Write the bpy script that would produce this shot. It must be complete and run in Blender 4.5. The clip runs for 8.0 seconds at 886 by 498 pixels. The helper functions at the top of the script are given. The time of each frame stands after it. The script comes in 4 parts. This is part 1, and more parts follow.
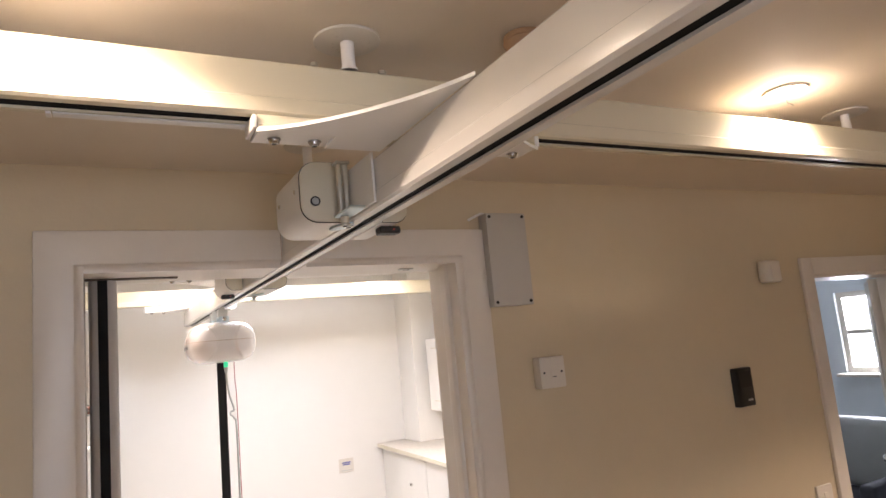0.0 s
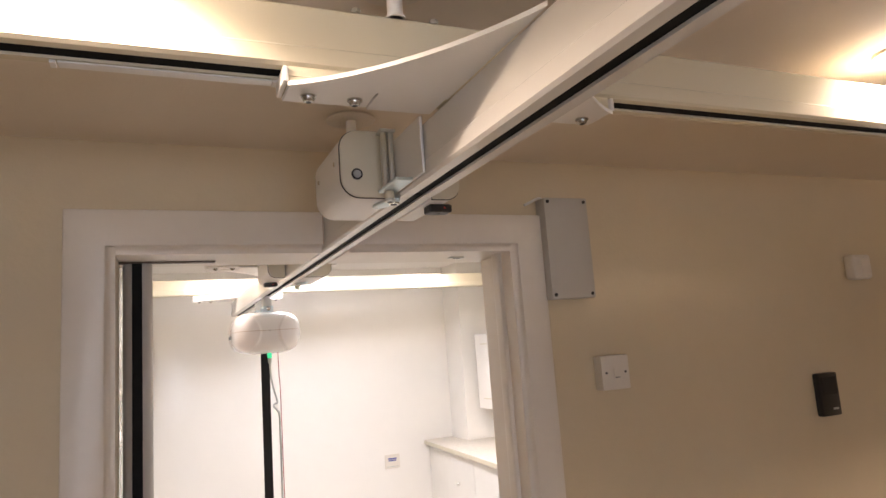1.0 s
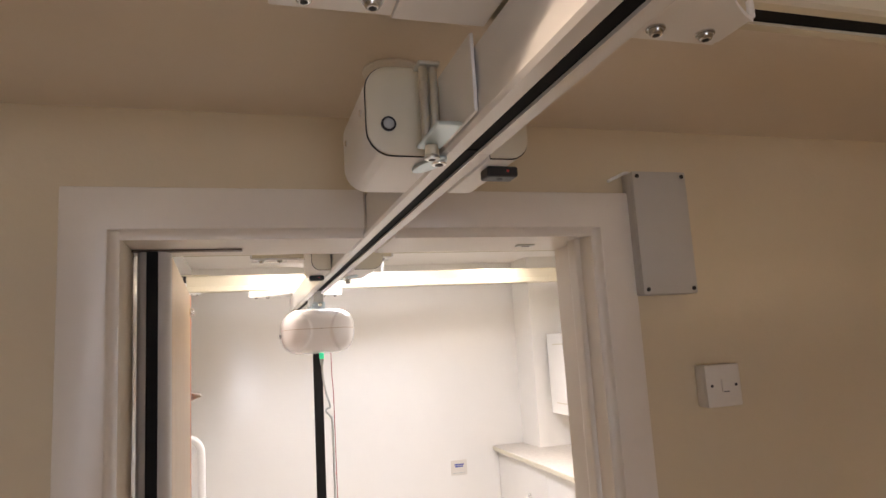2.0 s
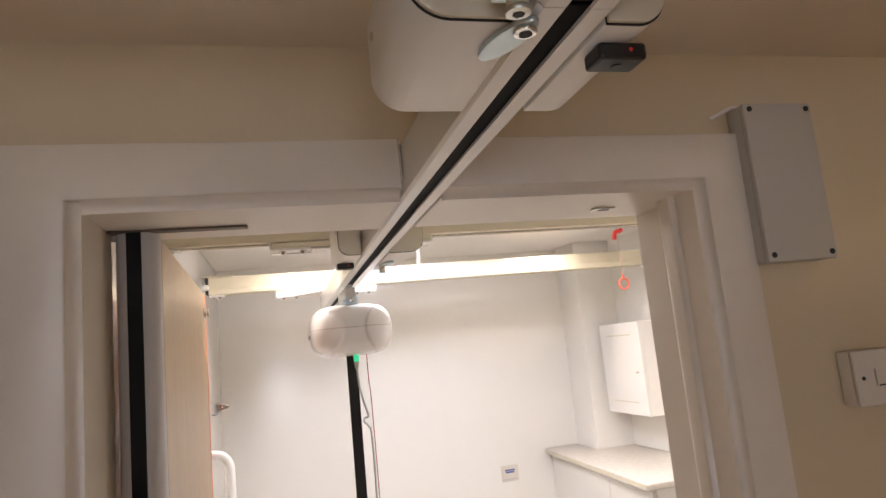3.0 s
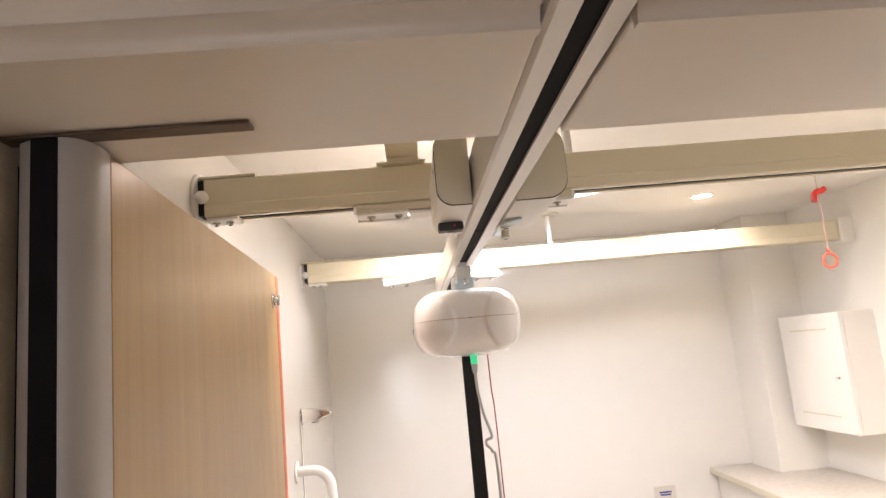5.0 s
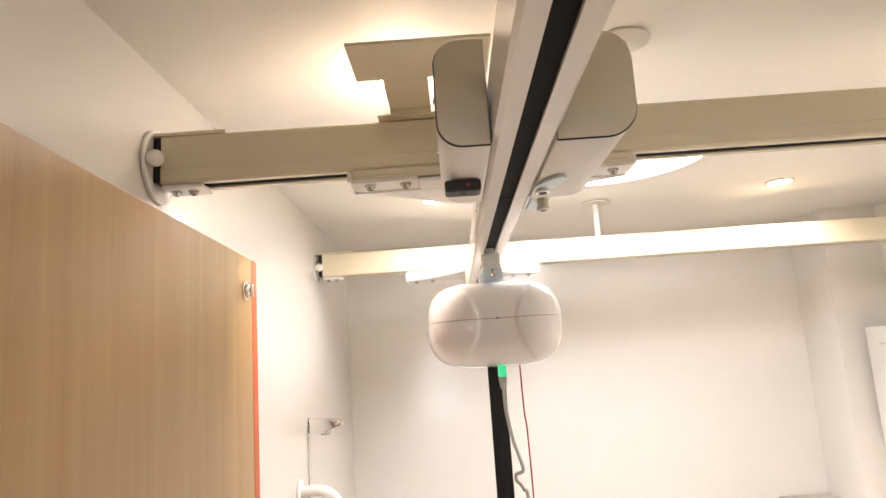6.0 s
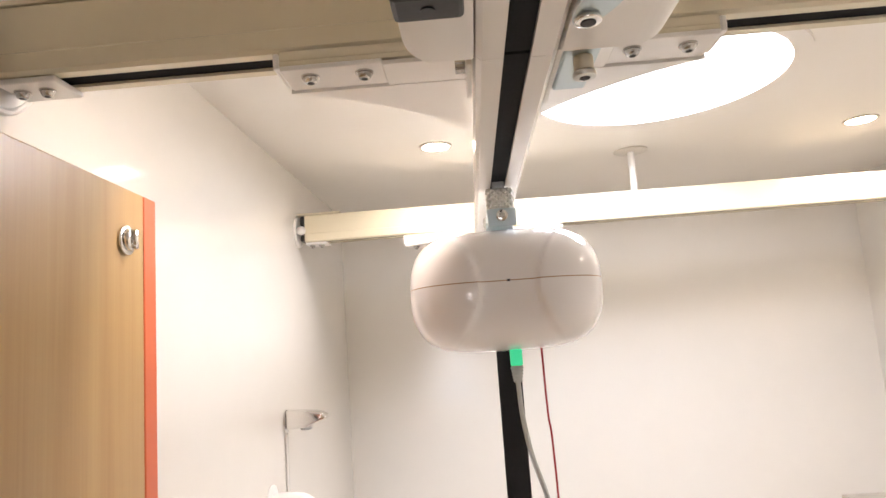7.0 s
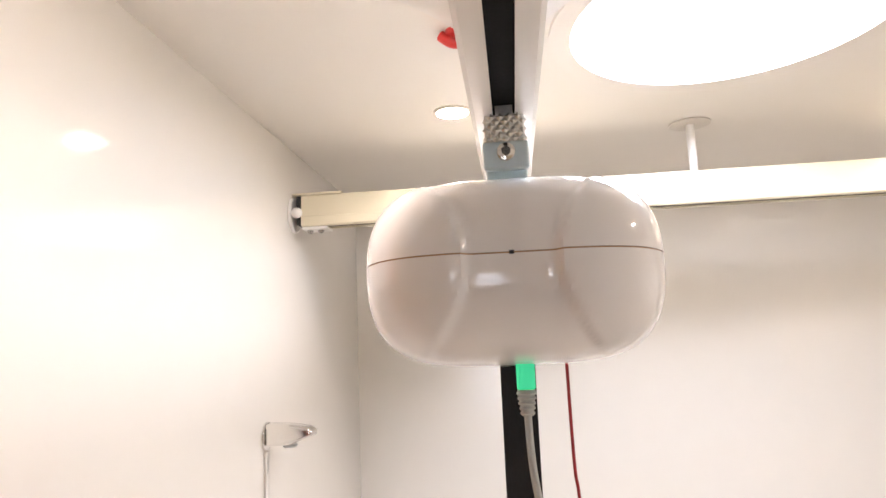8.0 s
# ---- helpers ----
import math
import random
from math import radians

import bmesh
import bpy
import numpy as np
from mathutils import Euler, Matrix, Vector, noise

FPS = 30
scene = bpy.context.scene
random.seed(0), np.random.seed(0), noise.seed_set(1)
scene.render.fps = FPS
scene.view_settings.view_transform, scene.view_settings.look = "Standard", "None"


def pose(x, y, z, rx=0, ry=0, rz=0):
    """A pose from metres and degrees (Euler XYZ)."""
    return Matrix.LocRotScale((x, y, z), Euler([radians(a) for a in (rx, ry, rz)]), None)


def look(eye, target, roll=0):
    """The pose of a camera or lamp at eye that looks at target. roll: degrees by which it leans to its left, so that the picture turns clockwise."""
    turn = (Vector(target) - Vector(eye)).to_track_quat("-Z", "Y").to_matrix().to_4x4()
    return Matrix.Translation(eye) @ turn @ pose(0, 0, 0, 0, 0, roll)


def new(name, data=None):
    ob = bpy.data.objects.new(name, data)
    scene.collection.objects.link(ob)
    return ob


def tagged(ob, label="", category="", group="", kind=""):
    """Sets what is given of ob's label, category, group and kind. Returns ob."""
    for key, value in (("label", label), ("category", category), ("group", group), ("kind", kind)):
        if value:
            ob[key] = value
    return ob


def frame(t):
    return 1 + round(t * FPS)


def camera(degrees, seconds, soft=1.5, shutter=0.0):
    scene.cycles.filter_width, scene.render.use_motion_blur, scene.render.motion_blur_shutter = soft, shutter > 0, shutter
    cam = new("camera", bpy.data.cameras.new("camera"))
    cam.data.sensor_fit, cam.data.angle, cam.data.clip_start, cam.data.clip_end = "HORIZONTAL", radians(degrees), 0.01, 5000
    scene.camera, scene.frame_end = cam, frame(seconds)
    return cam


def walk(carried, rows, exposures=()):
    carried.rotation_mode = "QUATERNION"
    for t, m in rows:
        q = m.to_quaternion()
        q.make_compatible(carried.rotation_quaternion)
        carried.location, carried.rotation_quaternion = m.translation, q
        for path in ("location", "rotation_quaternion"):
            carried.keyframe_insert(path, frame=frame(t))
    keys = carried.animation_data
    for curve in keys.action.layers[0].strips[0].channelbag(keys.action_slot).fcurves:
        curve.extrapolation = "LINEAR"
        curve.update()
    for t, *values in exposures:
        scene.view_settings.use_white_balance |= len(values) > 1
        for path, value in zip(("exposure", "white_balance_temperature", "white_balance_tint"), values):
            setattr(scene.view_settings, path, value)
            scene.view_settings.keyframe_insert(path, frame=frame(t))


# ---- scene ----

cam = camera(68.6, 8.0)
PATH = [
    (0, (-0.405, -1.557, 1.867), (0.517, 0.194, 2.154), -5.4),
    (0.5, (-0.395, -1.507, 1.864), (0.495, 0.261, 2.152), -5.0),
    (1, (-0.355, -1.432, 1.863), (0.431, 0.385, 2.151), -4.1),
    (1.5, (-0.288, -1.325, 1.874), (0.355, 0.546, 2.17), -2.8),
    (2.8, (-0.213, -0.959, 1.876), (0.3, 0.952, 2.169), -5.1),
    (3, (-0.205, -0.899, 1.872), (0.284, 1.017, 2.17), -5.6),
    (3.5, (-0.177, -0.768, 1.871), (0.195, 1.174, 2.17), -5.7),
    (4, (-0.143, -0.637, 1.884), (0.072, 1.327, 2.194), -4.8),
    (4.5, (-0.133, -0.517, 1.883), (0.016, 1.454, 2.192), -4.7),
    (5.8, (-0.102, -0.147, 1.89), (-0.079, 1.823, 2.231), -4.7),
    (6, (-0.077, -0.08, 1.895), (-0.094, 1.892, 2.227), -3.8),
    (6.5, (-0.042, 0.087, 1.896), (-0.114, 2.065, 2.185), -2.6),
    (7, (-0.044, 0.291, 1.897), (-0.123, 2.271, 2.166), -4.0),
    (7.5, (-0.03, 0.451, 1.897), (-0.168, 2.428, 2.166), -4.5),
    (8, (-0.001, 0.589, 1.895), (-0.206, 2.557, 2.182), -2.3),
]
walk(cam, [(t, look(eye, target, roll)) for t, eye, target, roll in PATH], exposures=[(0, 0.13, 6450, 19), (1.5, 0.02, 6600, 19), (3, -0.13, 6500, 19), (4.5, -0.08, 6650, 19), (6, 0.08, 6850, 18), (7, -0.06, 6600, 18), (8, -0.08, 6500, 19)])

# ---- world and lights ----
world = bpy.data.worlds.new("sky")
scene.world = world
world.use_nodes = True
wn = world.node_tree
sky = wn.nodes.new("ShaderNodeTexSky")
sky.sky_type = "NISHITA"
sky.sun_disc = False
sky.sun_elevation, sky.sun_rotation = radians(35), radians(200)
wn.links.new(sky.outputs["Color"], wn.nodes["Background"].inputs["Color"])
wn.nodes["Background"].inputs["Strength"].default_value = 0.12

WARM = (1.0, 0.82, 0.65)
SOFTWARM = (1.0, 0.915, 0.83)
DAY = (0.86, 0.92, 1.0)
BED_LAMP, BATH_LAMP, SKYLIGHT = 8.0, 6.3, 22.0


def lamp(name, kind, m, power, colour, size=0.07, size_y=None, spread=None):
    data = bpy.data.lights.new(name, kind)
    data.energy, data.color = power, colour
    if kind == "AREA":
        data.shape = "RECTANGLE" if size_y else "DISK"
        data.size = size
        if size_y:
            data.size_y = size_y
        if spread:
            data.spread = radians(spread)
    ob = new(name, data)
    ob.matrix_world = m
    return ob


# ---- main measures ----
LINTEL = 2.10                       # underside of the doorway lining
DOOR_X = 0.464                      # half the doorway
WALL_Y = 0.205                      # thickness of the door wall
BED_CEIL, BATH_CEIL = 2.319, 2.405
LEFT_X, RIGHT_X, FAR_Y = -0.55, 1.70, 2.85
BED_X0, BED_X1, BED_Y0 = -2.3, 3.5, -4.0
RAIL_Z0, RAIL_Z1 = 2.088, 2.166     # the lengthwise rail
YB, YA, YF = -0.69, 0.95, 2.18      # the three cross rails
ZB, ZA = 2.192, 2.200               # undersides of cross rails


# ---- materials ----
def material(name, colour, rough=0.5, metal=0.0, vary=0.06, scale=6.0, bump=0.0, bscale=60.0, coat=0.0, rvary=0.08, stretch=None, spec=0.5):
    mat = bpy.data.materials.new(name)
    mat.use_nodes = True
    nt = mat.node_tree
    b = nt.nodes["Principled BSDF"]
    b.inputs["Metallic"].default_value = metal
    b.inputs["Coat Weight"].default_value = coat
    b.inputs["Coat Roughness"].default_value = 0.06
    b.inputs["Specular IOR Level"].default_value = spec
    tc = nt.nodes.new("ShaderNodeTexCoord")
    mp = nt.nodes.new("ShaderNodeMapping")
    if stretch:
        mp.inputs["Scale"].default_value = stretch
    nt.links.new(tc.outputs["Object"], mp.inputs["Vector"])
    n1 = nt.nodes.new("ShaderNodeTexNoise")
    n1.inputs["Scale"].default_value, n1.inputs["Detail"].default_value = scale, 6
    n2 = nt.nodes.new("ShaderNodeTexNoise")
    n2.inputs["Scale"].default_value, n2.inputs["Detail"].default_value = scale * 9, 4
    for n in (n1, n2):
        nt.links.new(mp.outputs["Vector"], n.inputs["Vector"])
    mix = nt.nodes.new("ShaderNodeMath")
    mix.operation = "MULTIPLY_ADD"
    mix.inputs[1].default_value = 0.35
    nt.links.new(n2.outputs["Fac"], mix.inputs[0])
    nt.links.new(n1.outputs["Fac"], mix.inputs[2])
    ramp = nt.nodes.new("ShaderNodeValToRGB")
    lo = tuple(max(0, c * (1 - vary)) for c in colour)
    hi = tuple(min(1, c * (1 + vary)) for c in colour)
    ramp.color_ramp.elements[0].position, ramp.color_ramp.elements[0].color = 0.35, (*lo, 1)
    ramp.color_ramp.elements[1].position, ramp.color_ramp.elements[1].color = 0.95, (*hi, 1)
    nt.links.new(mix.outputs[0], ramp.inputs["Fac"])
    nt.links.new(ramp.outputs["Color"], b.inputs["Base Color"])
    r = nt.nodes.new("ShaderNodeMapRange")
    r.inputs["To Min"].default_value = max(0.02, rough - rvary)
    r.inputs["To Max"].default_value = min(1, rough + rvary)
    nt.links.new(n2.outputs["Fac"], r.inputs["Value"])
    nt.links.new(r.outputs["Result"], b.inputs["Roughness"])
    if bump:
        n3 = nt.nodes.new("ShaderNodeTexNoise")
        n3.inputs["Scale"].default_value, n3.inputs["Detail"].default_value = bscale, 3
        nt.links.new(mp.outputs["Vector"], n3.inputs["Vector"])
        bp = nt.nodes.new("ShaderNodeBump")
        bp.inputs["Strength"].default_value, bp.inputs["Distance"].default_value = bump, 0.002
        nt.links.new(n3.outputs["Fac"], bp.inputs["Height"])
        nt.links.new(bp.outputs["Normal"], b.inputs["Normal"])
    return mat


def glowing(name, colour, strength):
    mat = bpy.data.materials.new(name)
    mat.use_nodes = True
    b = mat.node_tree.nodes["Principled BSDF"]
    b.inputs["Base Color"].default_value = (*colour, 1)
    b.inputs["Emission Color"].default_value = (*colour, 1)
    b.inputs["Emission Strength"].default_value = strength
    return mat


M_CREAM = material("cream wall paint", (0.60, 0.50, 0.34), 0.62, vary=0.05, scale=2.2, bump=0.25, bscale=90)
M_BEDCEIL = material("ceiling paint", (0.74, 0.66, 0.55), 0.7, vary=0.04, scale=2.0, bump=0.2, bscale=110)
M_TRIM = material("white gloss woodwork", (0.72, 0.66, 0.575), 0.34, vary=0.04, scale=5, bump=0.12, bscale=40)
# base darkened to tone down the light on the side wall
M_WET = material("glossy white wall panel, dimmed", (0.755, 0.725, 0.67), 0.10, vary=0.025, scale=1.5, bump=0.03, bscale=14, rvary=0.04)
M_BATH = material("white bathroom paint", (0.85, 0.82, 0.76), 0.5, vary=0.025, scale=1.8, bump=0.15, bscale=90)
# same panel as M_WET; the end wall's brighter light is in its base
M_WETEND = material("glossy white end wall panel, bright tone", (0.83, 0.80, 0.745), 0.13, vary=0.025, scale=1.5, bump=0.03, bscale=14, rvary=0.04)
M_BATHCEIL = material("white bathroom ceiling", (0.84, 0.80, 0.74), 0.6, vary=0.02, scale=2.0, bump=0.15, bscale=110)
M_RAIL = material("white powder coated aluminium", (0.80, 0.775, 0.73), 0.24, vary=0.01, scale=2, rvary=0.0)
M_RAILX = material("cream anodised aluminium", (0.75, 0.68, 0.51), 0.27, vary=0.01, scale=2, rvary=0.0)
M_STEELW = material("white coated steel", (0.82, 0.80, 0.76), 0.3, vary=0.01, scale=4, rvary=0.0)
# white heel profile; the shadow it stands in is put into this grey
M_HEELSHADE = material("satin white aluminium in shade", (0.45, 0.43, 0.41), 0.4, vary=0.02, scale=4, rvary=0.0)
M_DARK = material("dark slot", (0.012, 0.011, 0.010), 0.6, vary=0.2, scale=20)
M_BOX = material("white plastic housing", (0.80, 0.78, 0.74), 0.33, vary=0.01, scale=4, bump=0.04, bscale=500, rvary=0.0)
M_BOXEND = material("beige plastic end plate", (0.66, 0.60, 0.46), 0.40, vary=0.015, scale=5, bump=0.05, bscale=500, rvary=0.0)
M_SHELL = material("glossy white shell", (0.84, 0.805, 0.775), 0.09, vary=0.015, scale=4, coat=0.5, rvary=0.03)
M_SEAM = material("brown seam", (0.40, 0.25, 0.14), 0.6, vary=0.15, scale=30)
M_CHROME = material("chrome", (0.80, 0.79, 0.77), 0.12, 1.0, vary=0.03, scale=30, rvary=0.05)
M_SCREW = material("bright screw steel", (0.52, 0.51, 0.49), 0.24, 1.0, vary=0.05, scale=60)
M_ZINC = material("zinc plated steel", (0.62, 0.62, 0.58), 0.32, 1.0, vary=0.08, scale=40, bump=0.1, bscale=200)
M_BLUESTEEL = material("blue zinc latch", (0.55, 0.64, 0.66), 0.36, 0.8, vary=0.06, scale=30)
M_BLACK = material("black plastic", (0.014, 0.013, 0.013), 0.4, vary=0.2, scale=30)
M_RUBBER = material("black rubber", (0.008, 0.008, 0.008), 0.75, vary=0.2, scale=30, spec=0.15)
M_OLDSTEEL = material("dark worn steel", (0.11, 0.075, 0.050), 0.45, 0.5, vary=0.25, scale=25)
M_STRAP = material("black webbing", (0.010, 0.010, 0.011), 0.85, vary=0.35, scale=60, bump=0.6, bscale=500, stretch=(1, 1, 0.3))
M_GREY = material("grey plastic", (0.42, 0.43, 0.42), 0.45, vary=0.05, scale=12, bump=0.15, bscale=350)
M_BOXGREY = material("warm grey plastic", (0.47, 0.445, 0.40), 0.42, vary=0.02, scale=6, bump=0.06, bscale=400, rvary=0.0)
M_CABLE = material("grey cable sheath", (0.45, 0.46, 0.43), 0.5, vary=0.05, scale=40)
M_RED = material("red plastic", (0.62, 0.035, 0.03), 0.35, vary=0.08, scale=30)
M_RING = material("orange red plastic ring", (0.80, 0.16, 0.10), 0.35, vary=0.08, scale=30)
M_CORD = material("red cord", (0.35, 0.02, 0.02), 0.6, vary=0.15, scale=90)
M_PINKCORD = material("pale pink cord", (0.75, 0.45, 0.38), 0.7, vary=0.1, scale=90)
M_ORANGE = material("orange edge banding", (0.62, 0.13, 0.045), 0.42, vary=0.06, scale=12)
M_LAMIN = material("white laminate", (0.82, 0.79, 0.73), 0.35, vary=0.02, scale=6)
M_WORKTOP = material("beige speckled worktop", (0.60, 0.55, 0.48), 0.4, vary=0.14, scale=40)
M_PLATE = material("white switch plate", (0.68, 0.63, 0.55), 0.3, vary=0.02, scale=20)
M_FLOORBED = material("beige floor covering", (0.22, 0.17, 0.12), 0.7, vary=0.15, scale=8, bump=0.2)
M_FLOORBATH = material("pale safety flooring", (0.58, 0.54, 0.47), 0.5, vary=0.12, scale=30, bump=0.1)
M_HALLWALL = material("blue white wall", (0.70, 0.74, 0.76), 0.6, vary=0.03, scale=2)
M_HALLFLOOR = material("dark hall floor", (0.05, 0.05, 0.055), 0.6, vary=0.2, scale=6)
M_UPHOL = material("dark upholstery", (0.06, 0.06, 0.07), 0.8, vary=0.2, scale=20, bump=0.3)
M_INK = material("dark print", (0.03, 0.03, 0.035), 0.5, vary=0.1, scale=30)
M_BLUEINK = material("blue print", (0.05, 0.07, 0.30), 0.5, vary=0.1, scale=30)
M_GREENLED = glowing("lit green connector", (0.03, 0.78, 0.36), 0.5)
M_BULBBED = glowing("warm lamp lens", (1.0, 0.84, 0.58), 70.0)
M_BULBBATH = glowing("lamp lens", (1.0, 0.90, 0.74), 60.0)
M_DIFFUSER = glowing("skylight diffuser", (0.93, 0.97, 1.0), 5.0)


def wood_material():
    mat = material("beech veneer", (0.50, 0.33, 0.17), 0.33, vary=0.02, scale=3, rvary=0.05)
    nt = mat.node_tree
    b = nt.nodes["Principled BSDF"]
    tc = nt.nodes.new("ShaderNodeTexCoord")
    mp = nt.nodes.new("ShaderNodeMapping")
    mp.inputs["Scale"].default_value = (1, 34, 0.9)
    nt.links.new(tc.outputs["Object"], mp.inputs["Vector"])
    a = nt.nodes.new("ShaderNodeTexNoise")
    a.inputs["Scale"].default_value, a.inputs["Detail"].default_value = 1.0, 8
    a.inputs["Distortion"].default_value = 0.6
    c = nt.nodes.new("ShaderNodeTexNoise")
    c.inputs["Scale"].default_value, c.inputs["Detail"].default_value = 9.0, 4
    for n in (a, c):
        nt.links.new(mp.outputs["Vector"], n.inputs["Vector"])
    add = nt.nodes.new("ShaderNodeMath")
    add.operation = "MULTIPLY_ADD"
    add.inputs[1].default_value = 0.4
    nt.links.new(c.outputs["Fac"], add.inputs[0])
    nt.links.new(a.outputs["Fac"], add.inputs[2])
    ramp = nt.nodes.new("ShaderNodeValToRGB")
    ramp.color_ramp.elements[0].position, ramp.color_ramp.elements[0].color = 0.40, (0.39, 0.235, 0.088, 1)
    ramp.color_ramp.elements[1].position, ramp.color_ramp.elements[1].color = 1.0, (0.49, 0.325, 0.140, 1)
    nt.links.new(add.outputs[0], ramp.inputs["Fac"])
    nt.links.new(ramp.outputs["Color"], b.inputs["Base Color"])
    return mat


def knurl_material():
    mat = material("knurled aluminium", (0.66, 0.65, 0.62), 0.35, 0.9, vary=0.05, scale=40)
    nt = mat.node_tree
    tc = nt.nodes.new("ShaderNodeTexCoord")
    v = nt.nodes.new("ShaderNodeTexChecker")
    v.inputs["Scale"].default_value = 330
    mp = nt.nodes.new("ShaderNodeMapping")
    mp.inputs["Rotation"].default_value = (0.0, radians(45), radians(45))
    nt.links.new(tc.outputs["Object"], mp.inputs["Vector"])
    nt.links.new(mp.outputs["Vector"], v.inputs["Vector"])
    bp = nt.nodes.new("ShaderNodeBump")
    bp.inputs["Strength"].default_value, bp.inputs["Distance"].default_value = 1.0, 0.004
    nt.links.new(v.outputs["Fac"], bp.inputs["Height"])
    nt.links.new(bp.outputs["Normal"], nt.nodes["Principled BSDF"].inputs["Normal"])
    return mat


M_WOOD, M_KNURL = wood_material(), knurl_material()


# ---- mesh helpers ----
def part(name, bm, mat, parent=None, label="", smooth=False):
    me = bpy.data.meshes.new(name)
    bmesh.ops.recalc_face_normals(bm, faces=bm.faces)
    bm.to_mesh(me)
    bm.free()
    me.materials.append(mat)
    if smooth:
        me.polygons.foreach_set("use_smooth", [True] * len(me.polygons))
        me.set_sharp_from_angle(angle=radians(38))
    ob = new(name, me)
    if parent:
        ob.parent = parent
    if label:
        ob["label"] = label
    return ob


def thing(name, label, category, at=(0, 0, 0), group="", kind=""):
    ob = new(name)
    ob.empty_display_size = 0.05
    ob.location = at
    bpy.context.view_layer.update()
    return tagged(ob, label, category, group, kind)


def bevelled(bm, r, seg=2):
    if r:
        bmesh.ops.bevel(bm, geom=list(bm.edges), offset=r, segments=seg, affect="EDGES", profile=0.5, clamp_overlap=True)
    return bm


def box(x0, x1, y0, y1, z0, z1, r=0.0, seg=2):
    bm = bmesh.new()
    bmesh.ops.create_cube(bm, size=1, matrix=Matrix.Translation(((x0 + x1) / 2, (y0 + y1) / 2, (z0 + z1) / 2)) @ Matrix.Diagonal((x1 - x0, y1 - y0, z1 - z0, 1)))
    return bevelled(bm, r, seg)


AXIS = {"z": Matrix.Identity(4), "x": Matrix.Rotation(radians(90), 4, "Y"), "y": Matrix.Rotation(radians(-90), 4, "X")}


def rod(x, y, z, r, h, axis="z", r2=None, seg=32, bev=0.0):
    """A cylinder or cone that starts at the place and runs h along the axis."""
    bm = bmesh.new()
    bmesh.ops.create_cone(bm, cap_ends=True, segments=seg, radius1=r, radius2=r if r2 is None else r2, depth=h, matrix=Matrix.Translation((x, y, z)) @ AXIS[axis] @ Matrix.Translation((0, 0, h / 2)))
    if bev:
        caps = [e for f in bm.faces if len(f.verts) > 4 for e in f.edges]
        bmesh.ops.bevel(bm, geom=caps, offset=bev, segments=2, affect="EDGES", profile=0.5)
    return bm


def prism(points, axis, a, b, r=0.0, seg=2):
    """A closed outline drawn across an axis and drawn out from a to b. Outline coordinates: (x, z) for y, (y, z) for x, (x, y) for z."""
    bm = bmesh.new()
    place = {"y": lambda p, c: (p[0], c, p[1]), "x": lambda p, c: (c, p[0], p[1]), "z": lambda p, c: (p[0], p[1], c)}[axis]
    v0 = [bm.verts.new(place(p, a)) for p in points]
    v1 = [bm.verts.new(place(p, b)) for p in points]
    bm.faces.new(v0)
    bm.faces.new(v1[::-1])
    n = len(points)
    for i in range(n):
        bm.faces.new((v0[i], v0[(i + 1) % n], v1[(i + 1) % n], v1[i]))
    bmesh.ops.recalc_face_normals(bm, faces=bm.faces)
    return bevelled(bm, r, seg)


def tube(points, r, seg=12):
    """A round tube along a smoothed line of points."""
    pts = [Vector(p) for p in points]
    fine = []
    for i in range(len(pts) - 1):
        p0, p1, p2, p3 = pts[max(i - 1, 0)], pts[i], pts[i + 1], pts[min(i + 2, len(pts) - 1)]
        for k in range(8):
            t = k / 8
            fine.append(0.5 * ((2 * p1) + (p2 - p0) * t + (2 * p0 - 5 * p1 + 4 * p2 - p3) * t * t + (3 * p1 - p0 - 3 * p2 + p3) * t ** 3))
    fine.append(pts[-1])
    bm, rings, side = bmesh.new(), [], None
    for i, p in enumerate(fine):
        d = (fine[min(i + 1, len(fine) - 1)] - fine[max(i - 1, 0)]).normalized()
        side = (side - d * side.dot(d)).normalized() if side else d.orthogonal().normalized()
        up = d.cross(side)
        rings.append([bm.verts.new(p + (side * math.cos(2 * math.pi * k / seg) + up * math.sin(2 * math.pi * k / seg)) * r) for k in range(seg)])
    for a, b in zip(rings, rings[1:]):
        for k in range(seg):
            bm.faces.new((a[k], a[(k + 1) % seg], b[(k + 1) % seg], b[k]))
    bm.faces.new(rings[0])
    bm.faces.new(rings[-1][::-1])
    return bm


def ring(cx, cy, cz, big, small, axis="z", n=36, m=12):
    bm, rows = bmesh.new(), []
    for i in range(n):
        a = 2 * math.pi * i / n
        row = []
        for j in range(m):
            b = 2 * math.pi * j / m
            v = Vector(((big + small * math.cos(b)) * math.cos(a), (big + small * math.cos(b)) * math.sin(a), small * math.sin(b)))
            row.append(bm.verts.new(Vector((cx, cy, cz)) + AXIS[axis].to_3x3() @ v))
        rows.append(row)
    for i in range(n):
        for j in range(m):
            bm.faces.new((rows[i][j], rows[(i + 1) % n][j], rows[(i + 1) % n][(j + 1) % m], rows[i][(j + 1) % m]))
    return bm


def annulus(cx, cy, z0, z1, r_out, r_in, seg=48):
    bm = bmesh.new()
    loops = []
    for r, z in ((r_in, z0), (r_out, z0), (r_out, z1), (r_in, z1)):
        loops.append([bm.verts.new((cx + r * math.cos(2 * math.pi * k / seg), cy + r * math.sin(2 * math.pi * k / seg), z)) for k in range(seg)])
    for i in range(4):
        a, b = loops[i], loops[(i + 1) % 4]
        for k in range(seg):
            bm.faces.new((a[k], a[(k + 1) % seg], b[(k + 1) % seg], b[k]))
    return bm


